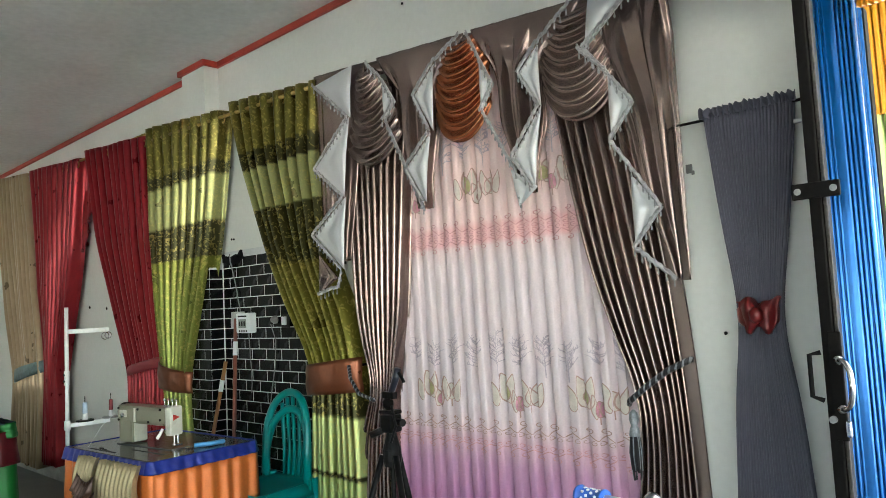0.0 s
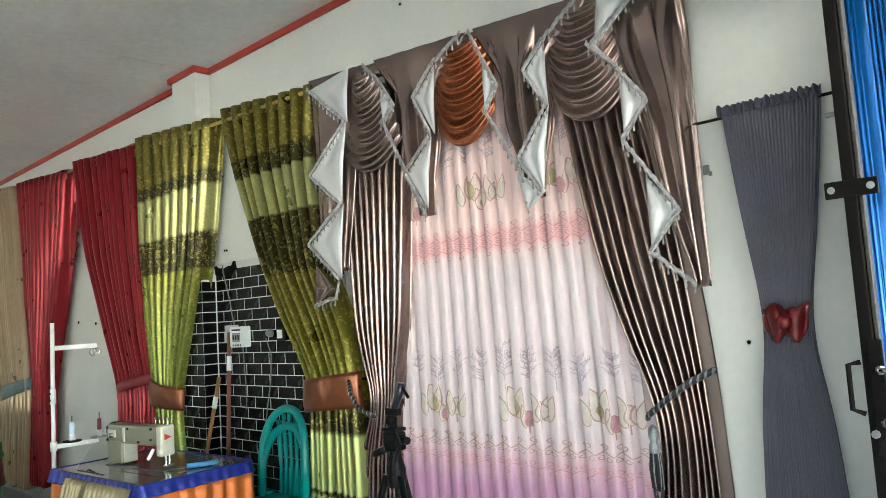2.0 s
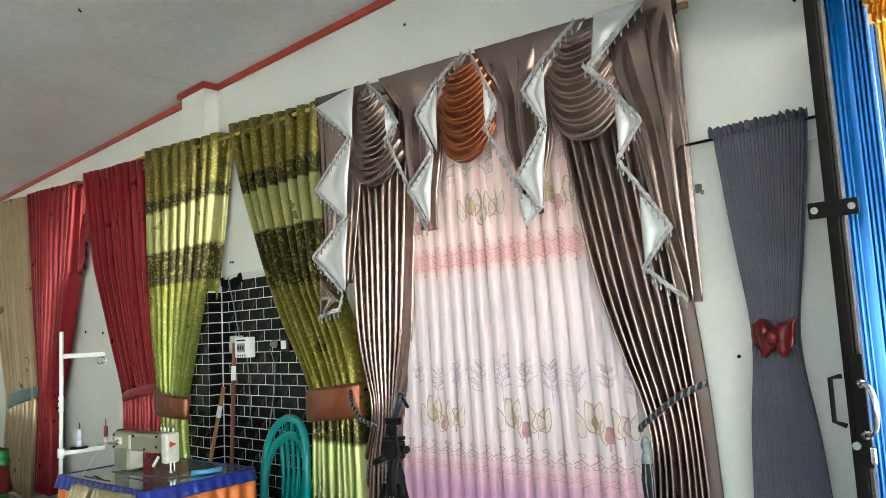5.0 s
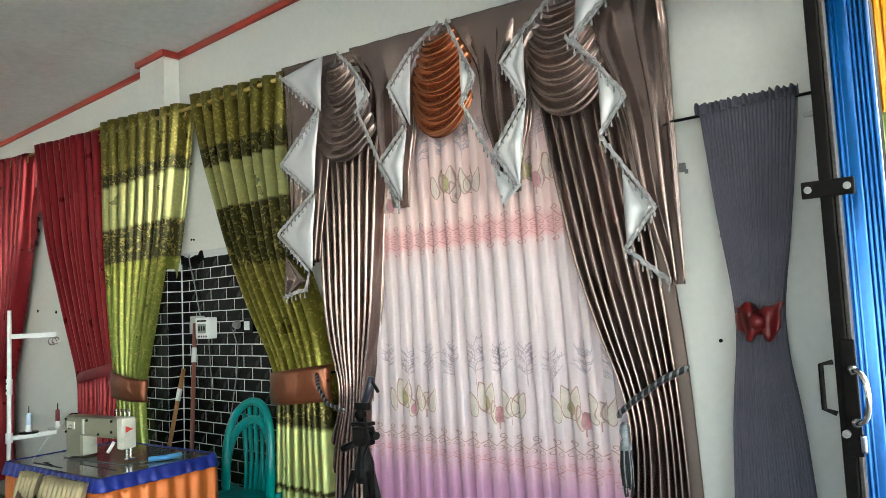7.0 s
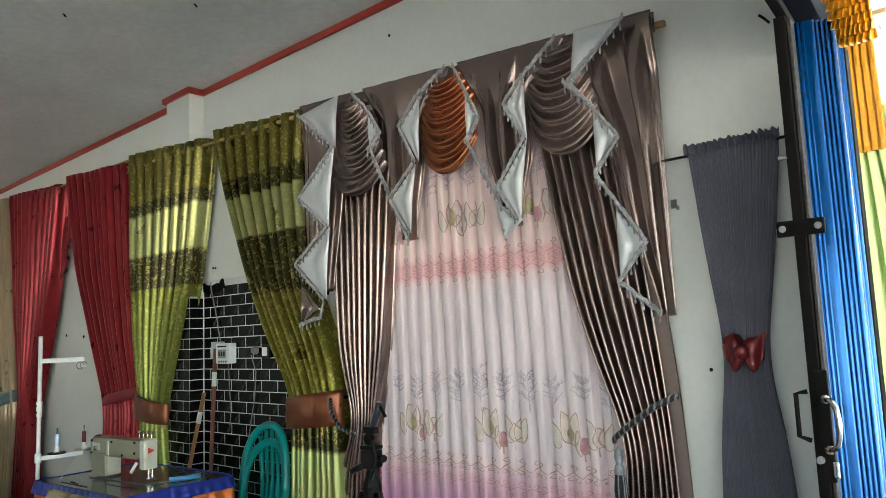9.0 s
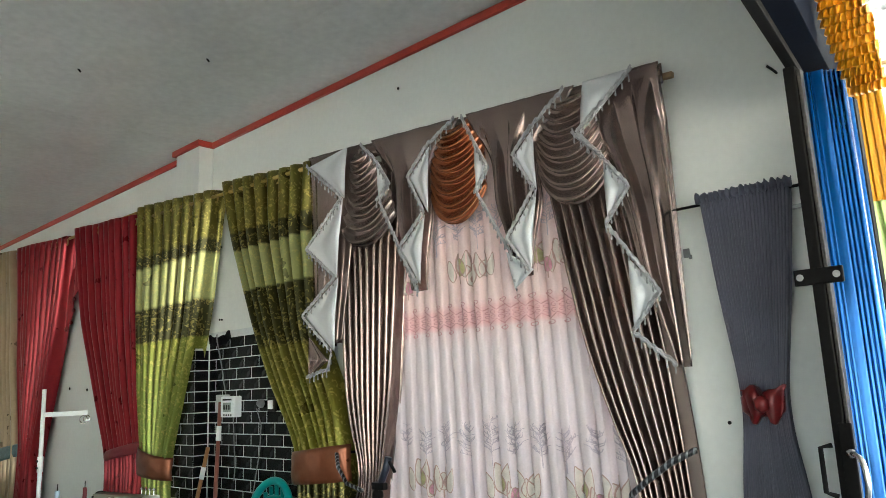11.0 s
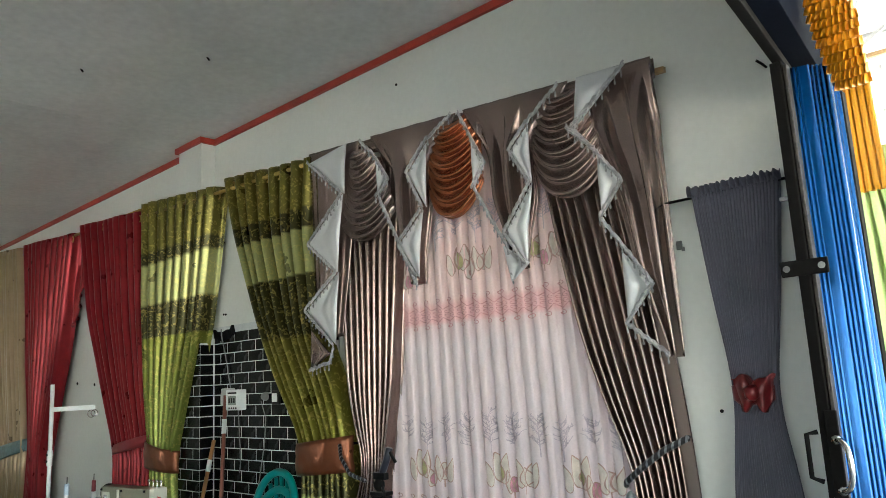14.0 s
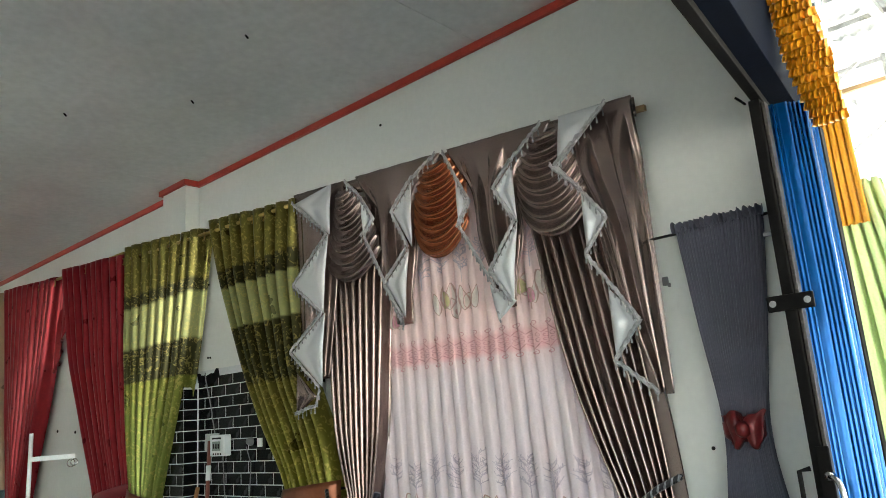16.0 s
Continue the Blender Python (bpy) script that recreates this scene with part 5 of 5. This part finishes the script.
def folding_door():
    t = thing("folding_door", (-0.52, 2.1, 0.0), "blue enamelled folding steel shop door, stacked open", "folding door")
    part("lead_post", box((-0.575, 1.925, 0.0), (-0.547, 1.965, 2.13), 0.003), M_STEEL, t, "dark steel leading post")
    part("edge_strip", box((-0.545, 1.932, 0.0), (-0.536, 1.962, 2.12), 0.002), M_SCUFF, t, "scuffed brown steel strip")
    for i in range(7):
        y0 = 1.97 + 0.045 * i
        grid = []
        for z in (0.02, 0.7, 1.4, 2.12):
            prof = [(k / 24 * 0.99, -0.525 + 0.03 * math.sin(math.pi * (k / 12 - 0.5)) + 0.009 * math.cos(math.pi * k / 4)) for k in range(25)]
            grid.append([(x, y0 + 0.0445 * k, z) for k, x in prof])
        leaf = sheet("leaf", grid, M_BLUE, t, "", 0.002)
        leaf.data.polygons.foreach_set("use_smooth", [True] * len(leaf.data.polygons))
    face = [[(-0.546 + 0.088 * k / 84, 1.975 + 0.05 * k / 84 - 0.009 * abs(math.sin(math.pi * 9 * k / 84)) ** 0.6, z) for k in range(85)] for z in (0.02, 0.7, 1.4, 2.12)]
    sheet("leaf", face, M_BLUE, t, "fluted blue steel leaf", 0.002)
    strap = part("strap", box((-0.612, 1.915, 1.566), (-0.5, 1.924, 1.606), 0.004), M_STEEL, t, "dark steel strap with two holes")
    for x in (-0.597, -0.515):
        part("hole", tube([(x, 1.9165, 1.586), (x, 1.9135, 1.586)], 0.0085, sides=14), M_GALV, strap)
    part("pull_handle", tube([(-0.575, 1.91, 1.19), (-0.598, 1.9, 1.185), (-0.598, 1.9, 1.085), (-0.575, 1.91, 1.075)], 0.006, sides=8), M_STEEL, t, "black bar handle")
    pl = part("lock_plate", box((-0.56, 1.918, 0.98), (-0.53, 1.924, 1.24), 0.003), M_STEEL, t)
    pts = []
    for k in range(13):
        a = math.pi * k / 12
        pts.append((-0.535 + 0.03 * math.sin(a) ** 0.7, 1.905 - 0.02 * math.sin(a), 1.115 + 0.058 * math.cos(a)))
    part("bow_handle", tube(pts, 0.0065, sides=10), M_CHROME, t, "chrome bow handle", True)
    for z in (1.173, 1.057):
        part("rosette", tube([(-0.535, 1.92, z), (-0.535, 1.9, z)], 0.0105, sides=12), M_CHROME, t, smooth=True)
    part("keyhole_cover", box((-0.534, 1.91, 0.99), (-0.52, 1.918, 1.03), 0.005), M_CHROME, pl)
    part("bolt", tube([(-0.56, 1.92, 1.03), (-0.56, 1.908, 1.03)], 0.009), M_GALV, pl)
    part("stay", box((-0.6, 1.94, 1.765), (-0.575, 1.952, 1.776), 0.002), M_GALV, t)


folding_door()
slab("door_jamb", (-0.525, 2.29, 0.0), (-0.497, 2.33, 2.13), M_STEEL, "dark steel jamb at the end of the wall", "door jamb", 0.003)
HINGE = Matrix.Translation((FRONT, 1.93, 0)) @ pose(0, 0, 0, 0, 0, 6.8) @ Matrix.Translation((-FRONT, -1.93, 0))


def front_piece(name, lo, hi, m, label, cat):
    """Part of the front, which stands a few degrees askew to the side wall."""
    bm = box(lo, hi, 0.003)
    bm.transform(HINGE)
    tagged(part(name, bm, m), label, cat, kind="structure")


front_piece("header", (FRONT - 0.015, SOUTH, 2.145), (FRONT + 0.012, 2.26, 2.17), M_STEEL, "dark steel door track over the shop front", "header")
front_piece("wall_front", (FRONT, SOUTH, 2.17), (FRONT + 0.07, 2.5, CEIL + 0.1), M_NAVY, "dark navy fascia over the shop front", "wall")


# ---- festoon outside ----
def festoon():
    t = thing("festoon", (-0.44, 2.0, 2.03), "marigold ruffled festoon over the shop entrance", "festoon")
    rows, n = 30, 150
    rr = random.Random(12)
    for k in range(rows):
        f = k / (rows - 1)
        z0, cx = 2.78 - 0.72 * f, -0.492 + 0.09 * f
        half = 0.05 - 0.003 * math.sin(5 * f) - 0.06 * max(0.0, f - 0.75)
        waves, ph = rr.randint(6, 8), rr.uniform(0, 6)
        grid = []
        for r in range(7):
            v = r / 6
            row = []
            for q in range(n + 1):
                u = 2 * q / n - 1
                a = 2 * math.pi * waves * q / n + ph + 1.2 * noise.noise((u * 3, k * 1.7, 1.0))
                w = math.sin(a) + 0.35 * math.sin(2 * a + k)
                x = cx + half * u * (1 + 0.08 * v) + 0.003 * v * math.cos(a)
                y = 2.0 - 0.02 * (1 - u * u) - 0.022 * math.sin(0.5 * math.pi * v) - 0.015 * v * w
                row.append((x, y, z0 - 0.033 * v ** 1.5 - 0.0035 * v * w - 0.01 * (1 - u * u)))
            grid.append(row)
        sheet("ruffle", grid, M_YELLOW, t, "", 0.0015)
    back = [[(-0.492 + 0.09 * f + 0.036 * u, 1.998 - 0.012 * (1 - u * u), 2.8 - 0.75 * f) for u in [k / 5 - 1 for k in range(11)]] for f in [k / 12 for k in range(13)]]
    sheet("backing", back, M_YELLOW, t, "", 0.002)


festoon()
dp = thing("entrance_drape", (-0.48, 2.5, 0.02), "marigold drape over a lime voile beside the shop entrance", "drape")
yp = pleated([(2.3, -0.56, -0.465), (1.86, -0.565, -0.455)], 2.5, 5, 0.009, 31)
drape("yellow_panel", yp, 2.3, 1.86, 5, M_YELLOW, dp, "marigold satin panel", 16, 12)
lp = pleated([(2.0, -0.555, -0.42), (1.4, -0.56, -0.3), (0.02, -0.57, -0.2)], 2.54, 5, 0.02, 32)
drape("lime_panel", lp, 2.0, 0.02, 5, M_LIME, dp, "lime green voile panel", 20, 12)

# ---- open shed beyond the entrance ----
def shed():
    t = thing("shed_roof", (0.0, 5.5, 3.2), "zinc shed roof on white steel trusses, with an unseen shading sheet added", "roof")
    rows = []
    for y, z in ((3.6, 3.7), (9.5, 4.4)):
        rows.append([(-4 + 0.025 * k, y, z + 0.012 * math.cos(k * math.pi / 2)) for k in range(360)])
    sheet("zinc_sheet", rows, M_ROOF, t, "", 0.003)
    # unseen sheet over the shop front and its posts, added to block high sky
    rows = [[(-0.75 + 0.05 * k, y, 3.35 + 0.018 * math.cos(k * math.pi / 2)) for k in range(158)] for y in (-7.0, 3.6)]
    sheet("zinc_sheet", rows, M_ROOF, t, "", 0.003)
    for y in (-6.5, -1.0):
        part("post", box((6.8, y - 0.05, -0.01), (6.9, y + 0.05, 3.33), 0.004), M_WHITE, t)
    for y in (4.2, 6.0, 8.0):
        zb = 3.3 + 0.119 * (y - 3.6)
        part("chord", box((-4, y - 0.04, zb - 0.3), (4, y + 0.04, zb - 0.2), 0.004), M_WHITE, t)
        part("chord", box((-4, y - 0.04, zb + 0.28), (4, y + 0.04, zb + 0.36), 0.004), M_WHITE, t)
        for k in range(10):
            x = -4 + 0.8 * k
            part("web", tube([(x, y, zb - 0.22), (x + 0.4 * (1 if k % 2 else -1) + 0.4, y, zb + 0.3)], 0.022, sides=4), M_GALV, t)
    for y in (4.9, 5.5, 6.7, 7.4):
        part("batten", box((-4, y - 0.02, 3.62 + 0.119 * (y - 3.6)), (4, y + 0.02, 3.66 + 0.119 * (y - 3.6))), M_WOOD if y > 7 else M_GALV, t)
    for x in (-2.1, -1.4, -0.7, -0.2, 0.5, 1.2):
        part("purlin", tube([(x, 3.6, 3.62), (x, 9.5, 4.32)], 0.04, sides=4), M_GALV, t)
    for x in (-3.8, 3.8):
        for y in (4.2, 8.0):
            part("post", box((x - 0.05, y - 0.05, -0.01), (x + 0.05, y + 0.05, 3.1 + 0.119 * (y - 3.6)), 0.004), M_WHITE, t)


shed()
